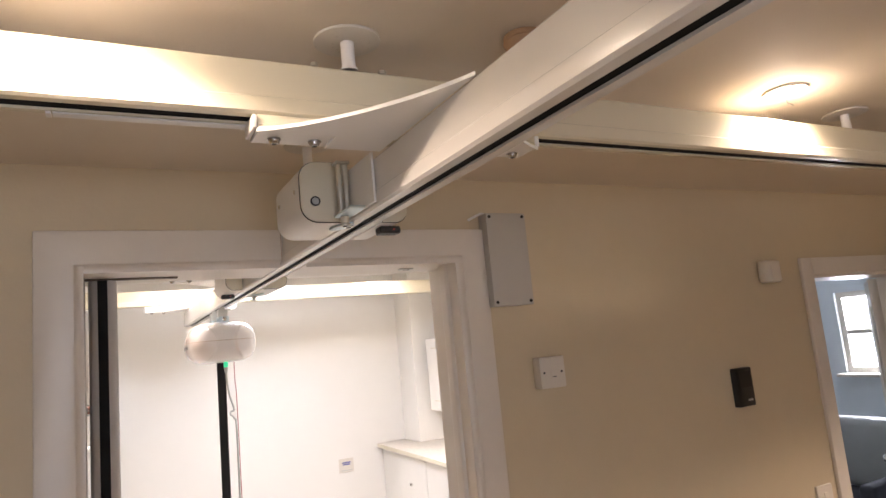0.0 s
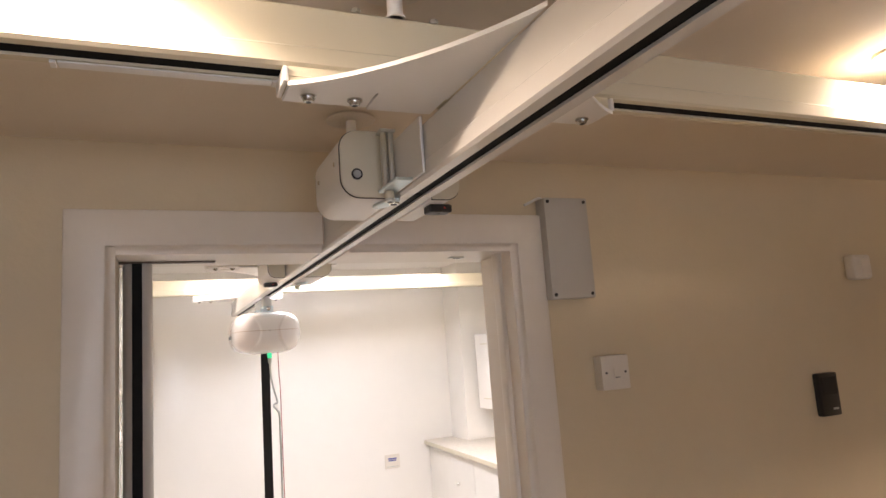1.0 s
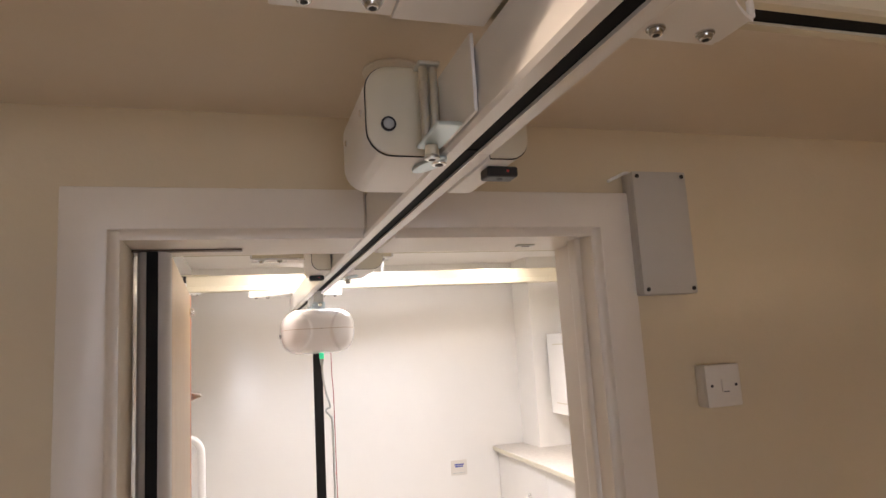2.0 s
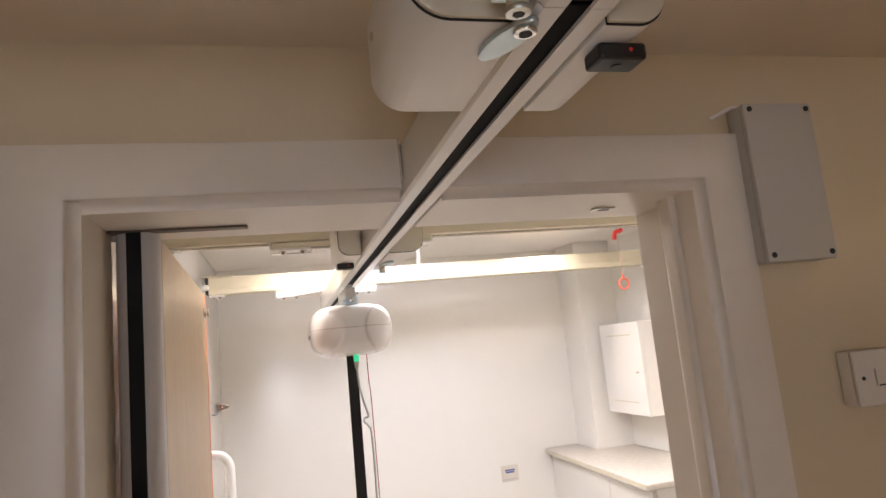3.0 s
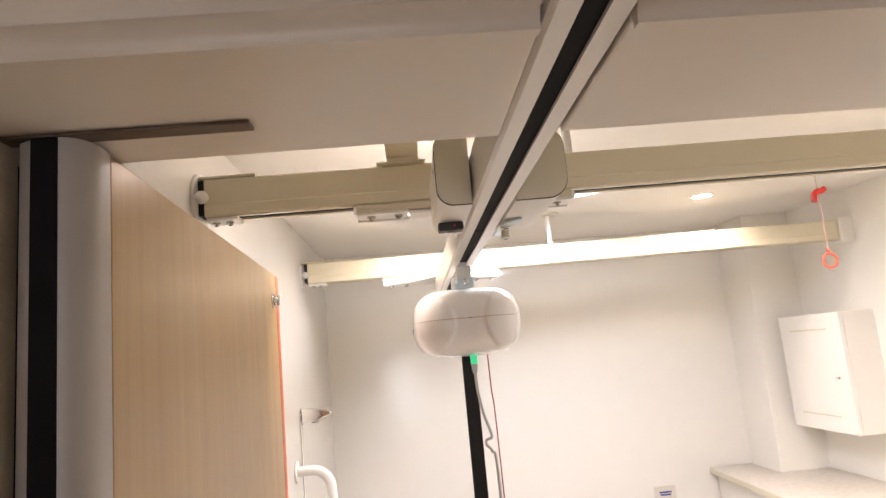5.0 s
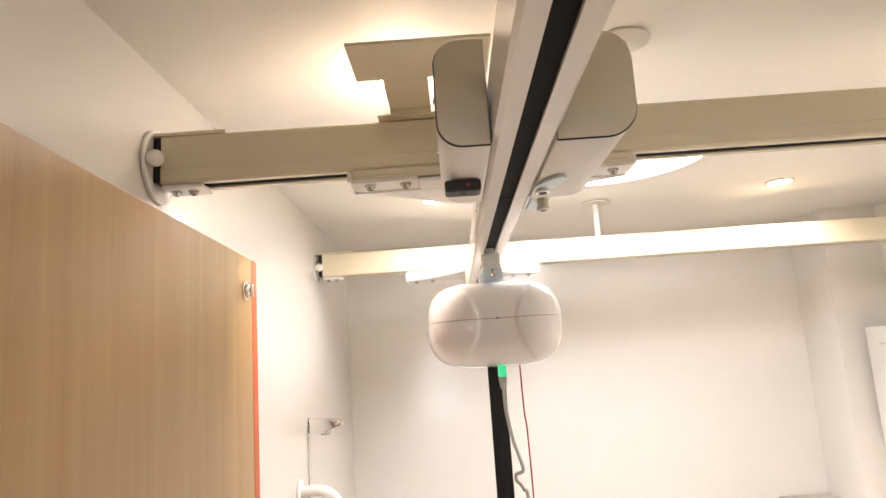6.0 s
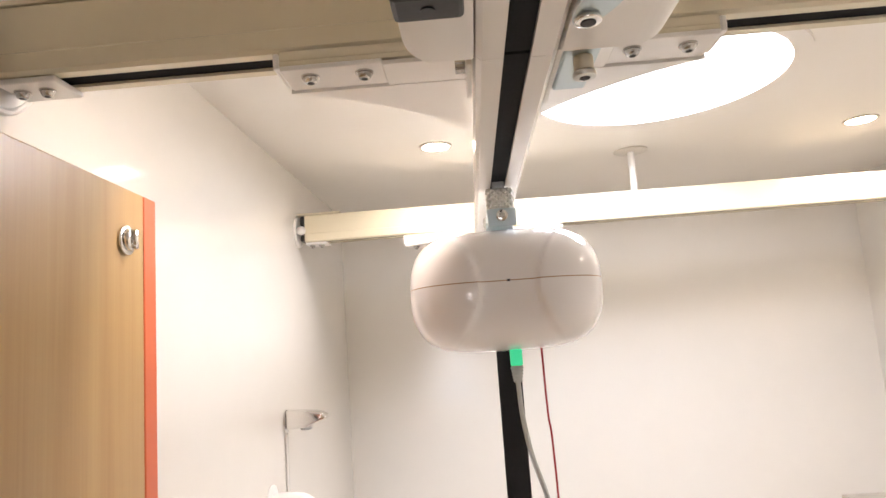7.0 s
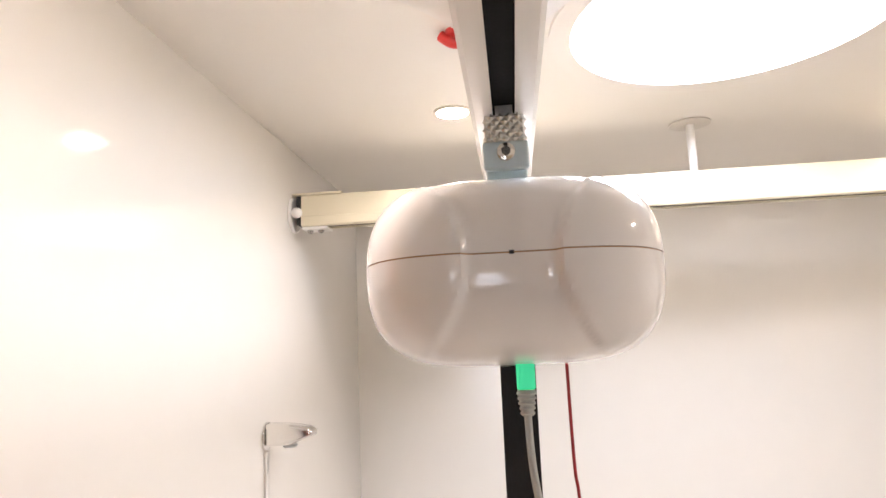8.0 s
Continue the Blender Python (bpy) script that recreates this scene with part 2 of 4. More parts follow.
def ball(x, y, z, r, sx=1, sy=1, sz=1):
    bm = bmesh.new()
    bmesh.ops.create_uvsphere(bm, u_segments=24, v_segments=16, radius=r, matrix=Matrix.Translation((x, y, z)) @ Matrix.Diagonal((sx, sy, sz, 1)))
    return bm


def joined(*bms):
    out = bmesh.new()
    for b in bms:
        me = bpy.data.meshes.new("join")
        b.to_mesh(me)
        b.free()
        out.from_mesh(me)
        bpy.data.meshes.remove(me)
    return out


def structure(name, bm, mat, label, category, smooth=False):
    return tagged(part(name, bm, mat, smooth=smooth), label, category, kind="structure")


# ---- shell of the bedroom ----
T = 0.12
structure("floor", box(BED_X0 - T, BED_X1 + T, BED_Y0 - T, 0, -0.1, 0), M_FLOORBED, "beige floor covering of the bedroom", "floor")
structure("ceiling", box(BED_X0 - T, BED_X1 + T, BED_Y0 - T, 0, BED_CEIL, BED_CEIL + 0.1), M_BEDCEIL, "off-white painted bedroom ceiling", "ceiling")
# door wall, cut for the hoist doorway, the rail and the second doorway
D2A, D2B, D2Z = 1.985, 2.80, 1.995
SLOT = 0.030
CUT_X = DOOR_X + 0.036             # the wall is cut wider behind the frame
wall = joined(
    box(BED_X0 - T, -CUT_X, 0, WALL_Y - 0.005, 0, 2.5), box(CUT_X, D2A, 0, WALL_Y - 0.005, 0, 2.5),
    box(-CUT_X, -SLOT, 0, WALL_Y - 0.005, LINTEL, 2.5), box(SLOT, CUT_X, 0, WALL_Y - 0.005, LINTEL, 2.5),
    box(-SLOT, SLOT, 0, WALL_Y - 0.005, RAIL_Z1 + 0.004, 2.5),
    box(D2A, D2B, 0, WALL_Y - 0.005, D2Z, 2.5), box(D2B, BED_X1 + T, 0, WALL_Y - 0.005, 0, 2.5))
structure("wall_north", wall, M_CREAM, "cream painted wall with a wide doorway for the hoist rail", "wall")
structure("wall_west", box(BED_X0 - T, BED_X0, BED_Y0 - T, 0, 0, BED_CEIL), M_CREAM, "plain cream painted bedroom wall", "wall")
structure("wall_east", box(BED_X1, BED_X1 + T, BED_Y0 - T, 0, 0, BED_CEIL), M_CREAM, "plain cream painted bedroom wall", "wall")
WINS = ((-1.55, -0.95), (-0.65, -0.05))
WZ0, WZ1 = 0.95, 2.0
xs = [BED_X0, WINS[0][0], WINS[0][1], WINS[1][0], WINS[1][1], BED_X1]
structure("wall_south", joined(box(xs[0], xs[1], BED_Y0 - T, BED_Y0, 0, BED_CEIL), box(xs[2], xs[3], BED_Y0 - T, BED_Y0, 0, BED_CEIL), box(xs[4], xs[5], BED_Y0 - T, BED_Y0, 0, BED_CEIL),
          *[box(a, b, BED_Y0 - T, BED_Y0, 0, WZ0) for a, b in WINS], *[box(a, b, BED_Y0 - T, BED_Y0, WZ1, BED_CEIL) for a, b in WINS]), M_CREAM, "cream painted bedroom wall with two sash windows", "wall")


def glass_material():
    mat = bpy.data.materials.new("window glass")
    mat.use_nodes = True
    b = mat.node_tree.nodes["Principled BSDF"]
    b.inputs["Transmission Weight"].default_value = 1.0
    b.inputs["Roughness"].default_value = 0.02
    b.inputs["IOR"].default_value = 1.45
    b.inputs["Base Color"].default_value = (0.95, 0.98, 0.97, 1)
    return mat


M_GLASS = glass_material()


def sash_window(name, a, b, y, z0, z1):
    """A two-light sash window in an opening along x."""
    w = thing(name, "white painted sash window with two panes", "window", ((a + b) / 2, y, z0), kind="structure")
    h, d, zm = (b - a) / 2, z1 - z0, (z1 - z0) / 2
    part("window_frame", joined(box(-h, -h + .05, -.03, .03, 0, d), box(h - .05, h, -.03, .03, 0, d), box(-h + .05, h - .05, -.03, .03, 0, .05), box(-h + .05, h - .05, -.03, .03, d - .05, d), box(-h + .05, h - .05, -.035, .025, zm - .02, zm + .02)), M_TRIM, w)
    part("window_sill", box(-h - .04, h + .04, .0605, .16, -.03, -.002, .004), M_TRIM, w)
    for z in (0.05, zm + .02):
        g = part("pane", box(-h + .05, h - .05, -.004, .002, z, z + zm - .07), M_GLASS, w)
        g.visible_shadow = False
    return w


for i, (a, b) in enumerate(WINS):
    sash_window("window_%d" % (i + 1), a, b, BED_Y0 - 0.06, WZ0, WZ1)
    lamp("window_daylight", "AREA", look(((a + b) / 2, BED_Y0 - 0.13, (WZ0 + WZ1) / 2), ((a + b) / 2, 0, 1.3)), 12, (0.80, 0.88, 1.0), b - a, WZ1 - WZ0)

# ---- doorway lining and architrave ----
arch = thing("door_frame", "white gloss painted doorway lining with moulded architrave, notched for the rail", "door frame", (0, 0, 0), kind="structure")
AW, AT = 0.074, 0.016
for s in (-1, 1):
    outline = [(SLOT - 0.002, LINTEL), (SLOT - 0.002, LINTEL + AW), (DOOR_X + AW, LINTEL + AW), (DOOR_X + AW, 0), (DOOR_X, 0), (DOOR_X, LINTEL)]
    part("architrave", prism([(s * x, z) for x, z in outline], "y", -AT, -0.0005, 0.003), M_TRIM, arch, smooth=True)
    # coved arris between the architrave and the front edge of the lining
    cove = [(-0.0155, 0.0), (-0.0120, -0.0012), (-0.0075, -0.0040), (-0.0042, -0.0080), (-0.0030, -0.0125), (-0.0030, -0.0165), (0.0058, -0.0165), (0.0058, 0.0)]
    part("cove", prism([(s * (DOOR_X + d), y) for y, d in cove], "z", 0, LINTEL - 0.0005), M_TRIM, arch, smooth=True)
    x0, x1 = sorted((s * (SLOT + 0.002), s * (DOOR_X - 0.0170)))
    part("cove", prism([(y, LINTEL + d) for y, d in cove], "x", x0, x1), M_TRIM, arch, smooth=True)
    x0, x1 = sorted((s * (SLOT + 0.0005), s * (CUT_X - 0.0005)))
    part("soffit", box(x0, x1, 0.006, WALL_Y + 0.012, LINTEL - 0.012, LINTEL - 0.0005, 0.002), M_TRIM, arch)
for s in (-1, 1):
    x0, x1 = sorted((s * (DOOR_X - (0.0150 if s < 0 else 0.012)), s * (CUT_X - 0.0005)))
    part("jamb", box(x0, x1, 0.006, 0.155 if s < 0 else 0.108, 0, LINTEL - 0.006, 0.002), M_TRIM, arch)
    x0, x1 = sorted((s * (DOOR_X + (0.023 if s < 0 else 0.008)), s * (CUT_X - 0.0005)))
    part("rear_jamb", box(x0, x1, 0.156 if s < 0 else 0.100, WALL_Y + 0.012, 0, LINTEL - 0.006, 0.002), M_TRIM, arch)
part("door_stop", prism([(DOOR_X - 0.022, 0.060), (DOOR_X - 0.006, 0.052), (DOOR_X - 0.006, 0.104), (DOOR_X - 0.018, 0.100), (DOOR_X - 0.022, 0.090)], "z", 0, LINTEL - 0.007, 0.002), M_TRIM, arch, smooth=True)
# added dark strip for the shaded rear jamb beside the door heel
part("shade_strip", box(-DOOR_X - 0.0225, -DOOR_X - 0.0105, 0.160, WALL_Y + 0.006, 0.005, LINTEL - 0.0130, 0.002), M_RUBBER, arch, "dark strip standing in for the shade behind the door heel")
part("pivot_channel", joined(box(-0.45, -0.250, 0.126, 0.146, LINTEL - 0.0155, LINTEL - 0.0122, 0.001)), M_OLDSTEEL, arch, "dark worn steel pivot channel")
part("keeper", box(0.335, 0.375, 0.118, 0.138, LINTEL - 0.0155, LINTEL - 0.0122, 0.001), M_ZINC, arch, "small steel keeper plate")
# thin dark plate for the shade in the keeper's hole
part("keeper_slot", box(0.346, 0.366, 0.124, 0.132, LINTEL - 0.0162, LINTEL - 0.0157), M_DARK, arch)
for s in (-1, 1):
    part("sealant", box(s * SLOT - 0.0012, s * SLOT - 0.0002, -AT - 0.0006, -AT + 0.0004, LINTEL, LINTEL + AW), M_SEAM, arch)

# ---- the wooden door, open into the bathroom ----
door = thing("door_1", "beech veneer door with orange edge, standing open into the bathroom", "door", (-0.4114, 0.1306, 0.0), kind="structure")
door.rotation_euler = (0, 0, radians(2.12))
L, W2 = 0.908, 0.030
part("leaf", box(-0.014, W2, 0.045, L - 0.031, 0.01, LINTEL - 0.018, 0.0015), M_WOOD, door)
part("edge_band", box(-0.0145, W2 + 0.0005, L - 0.0305, L, 0.01, LINTEL - 0.018, 0.002), M_ORANGE, door, "orange edge strip")
part("heel_post", prism([(-0.030, 0.020), (-0.025, 0.004), (-0.012, -0.004), (-0.012, 0.044), (-0.030, 0.044)], "z", 0.01, LINTEL - 0.016, 0.002), M_HEELSHADE, door, "white aluminium heel profile, its shade painted grey", smooth=True)
part("gasket", box(-0.0118, 0.0085, -0.006, 0.044, 0.01, LINTEL - 0.016, 0.001), M_RUBBER, door, "black rubber finger guard")
part("heel_post", prism([(0.0088, -0.004)] + [(0.0088 + 0.021 * math.sin(a), -0.004 + 0.030 * (1 - math.cos(a))) for a in [math.pi / 2 * k / 6 for k in range(1, 7)]] + [(0.0298, 0.044), (0.0088, 0.044)], "z", 0.01, LINTEL - 0.016), M_HEELSHADE, door, "white rounded aluminium heel profile, its shade painted grey", smooth=True)
part("thumb_turn", joined(rod(W2, L - 0.074, 2.024, 0.0165, 0.004, "x", bev=0.0015), rod(W2 + 0.004, L - 0.074, 2.024, 0.0125, 0.006, "x", r2=0.0112, bev=0.002), box(W2 + 0.0095, W2 + 0.0145, L - 0.0775, L - 0.0705, 2.013, 2.035, 0.002)), M_CHROME, door, "chrome thumb-turn bolt", smooth=True)

# ---- shell of the bathroom ----
structure("bathroom_floor", box(LEFT_X - T, RIGHT_X + T, 0.0, FAR_Y + T, -0.1, 0.0), M_FLOORBATH, "pale safety flooring of the bathroom", "floor")
SKX, SKY, SKR = 0.380, 1.637, 0.262


def ceiling_with_hole(x0, x1, y0, y1, z, h, cx, cy, r, seg=64):
    """A slab with a round opening."""
    bm = bmesh.new()
    def border(a):
        c, s_ = math.cos(a), math.sin(a)
        k = min(((x1 - cx) / c if c > 1e-9 else (x0 - cx) / c if c < -1e-9 else 1e9), ((y1 - cy) / s_ if s_ > 1e-9 else (y0 - cy) / s_ if s_ < -1e-9 else 1e9))
        return cx + c * k, cy + s_ * k
    ang = sorted([2 * math.pi * k / seg for k in range(seg)] + [math.atan2(y - cy, x - cx) % (2 * math.pi) for x in (x0, x1) for y in (y0, y1)])
    inner = [[bm.verts.new((cx + r * math.cos(a), cy + r * math.sin(a), zz)) for a in ang] for zz in (z, z + h)]
    outer = [[bm.verts.new((*border(a), zz)) for a in ang] for zz in (z, z + h)]
    n = len(ang)
    for k in range(n):
        j = (k + 1) % n
        bm.faces.new((inner[0][k], outer[0][k], outer[0][j], inner[0][j]))
        bm.faces.new((inner[1][k], inner[1][j], outer[1][j], outer[1][k]))
        bm.faces.new((inner[0][k], inner[0][j], inner[1][j], inner[1][k]))
        bm.faces.new((outer[0][k], outer[1][k], outer[1][j], outer[0][j]))
    return bm


structure("bathroom_ceiling", ceiling_with_hole(LEFT_X - T, RIGHT_X + T, WALL_Y - 0.005, FAR_Y + T, BATH_CEIL, 0.08, SKX, SKY, SKR), M_BATHCEIL, "white painted bathroom ceiling with a round skylight opening", "ceiling")
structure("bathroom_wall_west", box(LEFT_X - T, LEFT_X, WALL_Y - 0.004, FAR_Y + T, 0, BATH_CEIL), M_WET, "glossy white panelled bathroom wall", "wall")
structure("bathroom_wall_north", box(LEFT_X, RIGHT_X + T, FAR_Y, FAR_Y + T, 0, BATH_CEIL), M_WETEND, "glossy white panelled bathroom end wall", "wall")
structure("bathroom_wall_east", box(RIGHT_X, RIGHT_X + T, WALL_Y - 0.004, FAR_Y, 0, BATH_CEIL), M_BATH, "white bathroom wall", "wall")
structure("bathroom_wall_south", joined(box(LEFT_X, -CUT_X, WALL_Y - 0.004, WALL_Y + 0.008, 0, BATH_CEIL), box(CUT_X, RIGHT_X, WALL_Y - 0.004, WALL_Y + 0.008, 0, BATH_CEIL), box(-CUT_X, -SLOT, WALL_Y - 0.004, WALL_Y + 0.008, LINTEL, BATH_CEIL), box(SLOT, CUT_X, WALL_Y - 0.004, WALL_Y + 0.008, LINTEL, BATH_CEIL), box(-SLOT, SLOT, WALL_Y - 0.004, WALL_Y + 0.008, RAIL_Z1 + 0.004, BATH_CEIL)), M_BATH, "white bathroom wall above the doorway", "wall")
structure("boxing", box(1.47, RIGHT_X, 2.59, FAR_Y, 0, BATH_CEIL - 0.0), M_BATH, "white boxed-in pipe corner", "wall")
# skylight
skl = thing("skylight", "round white sun tunnel skylight glowing with daylight", "skylight", (SKX, SKY, BATH_CEIL))
part("trim_ring", annulus(0, 0, -0.008, -0.0005, SKR + 0.035, SKR - 0.001), M_BATHCEIL, skl, smooth=True)
part("shaft", annulus(0, 0, 0.081, 0.40, SKR + 0.01, SKR), M_BATHCEIL, skl, smooth=True)
part("diffuser", rod(0, 0, 0.03, SKR - 0.002, 0.006, seg=64), M_DIFFUSER, skl, "glowing white diffuser")
lamp("skylight_daylight", "AREA", look((SKX, SKY, BATH_CEIL + 0.02), (SKX, SKY, 0)), SKYLIGHT, DAY, 2 * SKR - 0.02)


# ---- downlights ----
def downlight(x, y, z, lens, power, colour, spill=0.12):
    d = thing("downlight", "small round recessed downlight, lit, with a white bezel", "downlight", (x, y, z), "recessed downlights")
    part("bezel", annulus(0, 0, -0.005, -0.0005, 0.0435, 0.0365), M_TRIM, d, smooth=True)
    part("lens", ball(0, 0, -0.001, 0.036, 1, 1, 0.16), lens, d, "glowing domed lens", smooth=True)
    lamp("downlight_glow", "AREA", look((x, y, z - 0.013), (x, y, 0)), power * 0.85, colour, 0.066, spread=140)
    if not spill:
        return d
    # extra point lamp added to brighten the ceiling and upper walls nearby
    side = lamp("downlight_fill", "POINT", pose(x, y, z - 0.045), power * spill, colour)
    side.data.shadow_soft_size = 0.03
    return d


# the last two are unseen, added to light the right wall and the room
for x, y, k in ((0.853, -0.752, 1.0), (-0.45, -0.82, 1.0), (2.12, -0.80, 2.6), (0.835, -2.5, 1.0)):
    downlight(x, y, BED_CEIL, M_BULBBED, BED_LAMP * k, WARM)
# the last one is unseen, added to raise the bounced light in the bathroom
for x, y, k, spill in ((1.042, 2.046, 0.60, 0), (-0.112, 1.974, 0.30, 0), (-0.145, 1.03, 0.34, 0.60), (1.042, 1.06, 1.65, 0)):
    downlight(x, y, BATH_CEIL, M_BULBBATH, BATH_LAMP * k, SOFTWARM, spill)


# ---- rails ----
def rail_outline(w, h, slot=0.0095):
    """Section of the hoist rail: a box with a slot below and a small lip along each side."""
    a, s_ = w / 2, slot
    return [(-s_, 0), (-a + .004, 0), (-a, .004), (-a, .024), (-a + .0022, .026), (-a + .0022, h - .003), (-a + .005, h), (a - .005, h), (a - .0022, h - .003), (a - .0022, .026), (a, .024), (a, .004), (a - .004, 0), (s_, 0),
            (s_, .0035), (a - .006, .0035), (a - .006, .030), (-a + .006, .030), (-a + .006, .0035), (-s_, .0035)]


def rail(name, label, axis, a, b, centre, z0, w, h, mat, slot=0.0095):
    """One length of rail along an axis."""
    mid = (a + b) / 2
    r = thing(name, label, "rail", (mid, centre, z0) if axis == "x" else (centre, mid, z0))
    part("profile", prism(rail_outline(w, h, slot), axis, a - mid, b - mid), mat, r)
    # solid black core stands for the shade in the hollow of the rail
    part("slot_shade", prism([(-w / 2 + .0065, .0040), (w / 2 - .0065, .0040), (w / 2 - .0065, .0295), (-w / 2 + .0065, .0295)], axis, a - mid + 0.002, b - mid - 0.002), M_RUBBER, r, "black filling for the shade inside the slot")
    return r


RW, RH = 0.058, RAIL_Z1 - RAIL_Z0
gb = rail("gantry_rail", "white slotted gantry rail of the bedroom hoist", "y", -3.4, -0.5285, 0, RAIL_Z0, RW, RH, M_RAIL)
gd = rail("transfer_rail", "white slotted rail passing through the doorway", "y", -0.5275, 0.7285, 0, RAIL_Z0, RW, RH, M_RAIL)
ga = rail("gantry_rail", "white slotted gantry rail of the bathroom hoist", "y", 0.7295, 2.28, 0, RAIL_Z0, RW, RH, M_RAIL)
CW, CH = 0.060, 0.080
cb = rail("cross_rail", "cream slotted cross rail hung below the bedroom ceiling", "x", BED_X0 + 0.03, BED_X1 - 0.03, YB, ZB, CW, 0.078, M_RAILX, 0.0135)
ca = rail("cross_rail", "cream slotted cross rail fixed between bathroom walls", "x", -0.531, RIGHT_X - 0.03, YA, ZA, CW, CH, M_RAILX, 0.0135)
cf = rail("cross_rail", "cream slotted cross rail along the bathroom end wall", "x", -0.520, RIGHT_X - 0.06, YF, ZA, CW, CH, M_RAILX, 0.0135)


def screw(x, y, z, r, parent):
    """A pan-head screw seen from below."""
    p = part("screw", joined(rod(x, y, z - 0.0018, r * 1.12, 0.0018, seg=20), rod(x, y, z - 0.0075, r * 0.70, 0.006, r2=r, seg=20, bev=0.0012)), M_SCREW, parent, smooth=True)
    # raised dark disc stands for the shade in the drive recess
    part("recess", rod(x, y, z - 0.0080, r * 0.42, 0.0006, seg=6), M_DARK, p)


def carriage(y, z, ext, sg, lift=0.0):
    """The carriage by which the lengthwise rail hangs from a cross rail: a shallow channel with screws and curved gusset plates reaching ext out on the side sg."""
    c = thing("rail_carriage", "white steel carriage with gusset plates holding the gantry rail", "rail bracket", (0, y, RAIL_Z1 + lift))
    top = z - RAIL_Z1 - lift - 0.001

    def slab(x0, x1, a, b, z0, z1, r):
        ya, yb = sorted((sg * a, sg * b))
        return box(x0, x1, ya, yb, z0, z1, r)

    part("channel", joined(slab(-0.224, 0.224, 0.030, -0.020, 0.0072, 0.0125, 0.001), slab(-0.224, 0.224, 0.030, 0.027, 0.0125, top, 0.001), slab(-0.224, 0.224, -0.020, -0.017, 0.0125, top, 0.001)), M_RAILX, c, "cream folded channel", smooth=True)
    for s in (-1, 1):
        part("end_stop", slab(s * 0.2275 - 0.0032, s * 0.2275 + 0.0032, 0.034, -0.0205, 0.0045, top - 0.0015, 0.002), M_STEELW, c)
        for x in (0.196, 0.139):
            screw(s * x, -0.002, 0.0013, 0.0085, c)
        x0, x1 = sorted((s * 0.2235, s * 0.118))
        part("base_plate", slab(x0, x1, 0.0338, -0.0215, 0.0015, 0.0070, 0.0015), M_STEELW, c)
        curve = []
        for k in range(17):
            a = math.pi / 2 * k / 16
            u = k / 16
            bow_x, bow_y = 0.45 * math.sin(a) ** 0.9 + 0.55 * u, 0.45 * (1 - math.cos(a)) ** 0.85 + 0.55 * u
            curve.append((s * (0.226 - 0.198 * bow_x), sg * (0.0342 + ext * bow_y)))
        part("gusset", prism(curve + [(s * 0.028, sg * 0.0342)], "z", -0.0012, 0.0040), M_STEELW, c)
        x0, x1 = sorted((s * 0.030, s * 0.1175))
        part("web", slab(x0, x1, 0.0338, -0.0215, -0.0008, 0.0042, 0.0008), M_STEELW, c)
    if lift:
        part("saddle", box(-0.027, 0.027, -0.034, 0.034, 0.0005 - lift, 0.0040, 0.001), M_STEELW, c)
    return c


carriage(YB, ZB, 0.236, -1)
carriage(YA - 0.012, ZA, 0.19, 1, 0.010)
carriage(YF, ZA, 0.19, -1)


cv = thing("slot_cover", "white strip covering the rail slot beside the carriage", "slot cover", (-0.36, YB, ZB))
part("strip", box(-0.10, 0.125, 0.0145, 0.030, -0.0030, -0.0008, 0.0005), M_STEELW, cv)
for x in (-0.1045, 0.1285):
    part("end_clip", box(x - 0.003, x + 0.003, 0.0145, 0.030, -0.0040, -0.0006, 0.0005), M_STEELW, cv)
hk = thing("ceiling_clip", "small metal clip beside the ceiling downlight", "clip", (0.930, -0.712, BED_CEIL))
part("clip", tube([(-0.014, 0, -0.0015), (-0.008, 0.002, -0.006), (0.004, 0.004, -0.005), (0.012, 0.004, -0.008)], 0.0016, 8), M_ZINC, hk)

# ---- hangers: ceiling disc and rod ----
def hanger(x, y, ceil, z):
    h = thing("rail_hanger", "white round ceiling plate with a short rod holding the rail", "rail hanger", (x, y, ceil), "rail hangers")
    part("ceiling_plate", rod(0, 0, -0.005, 0.049, 0.0045, bev=0.0015), M_PLATE, h, smooth=True)
    part("rod", rod(0, 0, z - ceil, 0.0100, ceil - z - 0.0055), M_STEELW, h, smooth=True)
    part("foot", rod(0, 0, z - ceil, 0.0125, 0.003), M_STEELW, h)
    for q in (-0.052, 0.052):
        part("bolt", rod(q, 0, z - ceil, 0.006, 0.006, seg=6, bev=0.001), M_ZINC, h)


for x, y, ceil, z in ((-0.086, YB - 0.022, BED_CEIL, ZB + .0785), (1.16, YB, BED_CEIL, ZB + .0785), (-0.013, -0.225, BED_CEIL, RAIL_Z1 + .0005), (0.453, YF, BATH_CEIL, ZA + CH + .0005), (0.236, YA, BATH_CEIL, ZA + CH + .0005)):
    hanger(x, y, ceil, z)


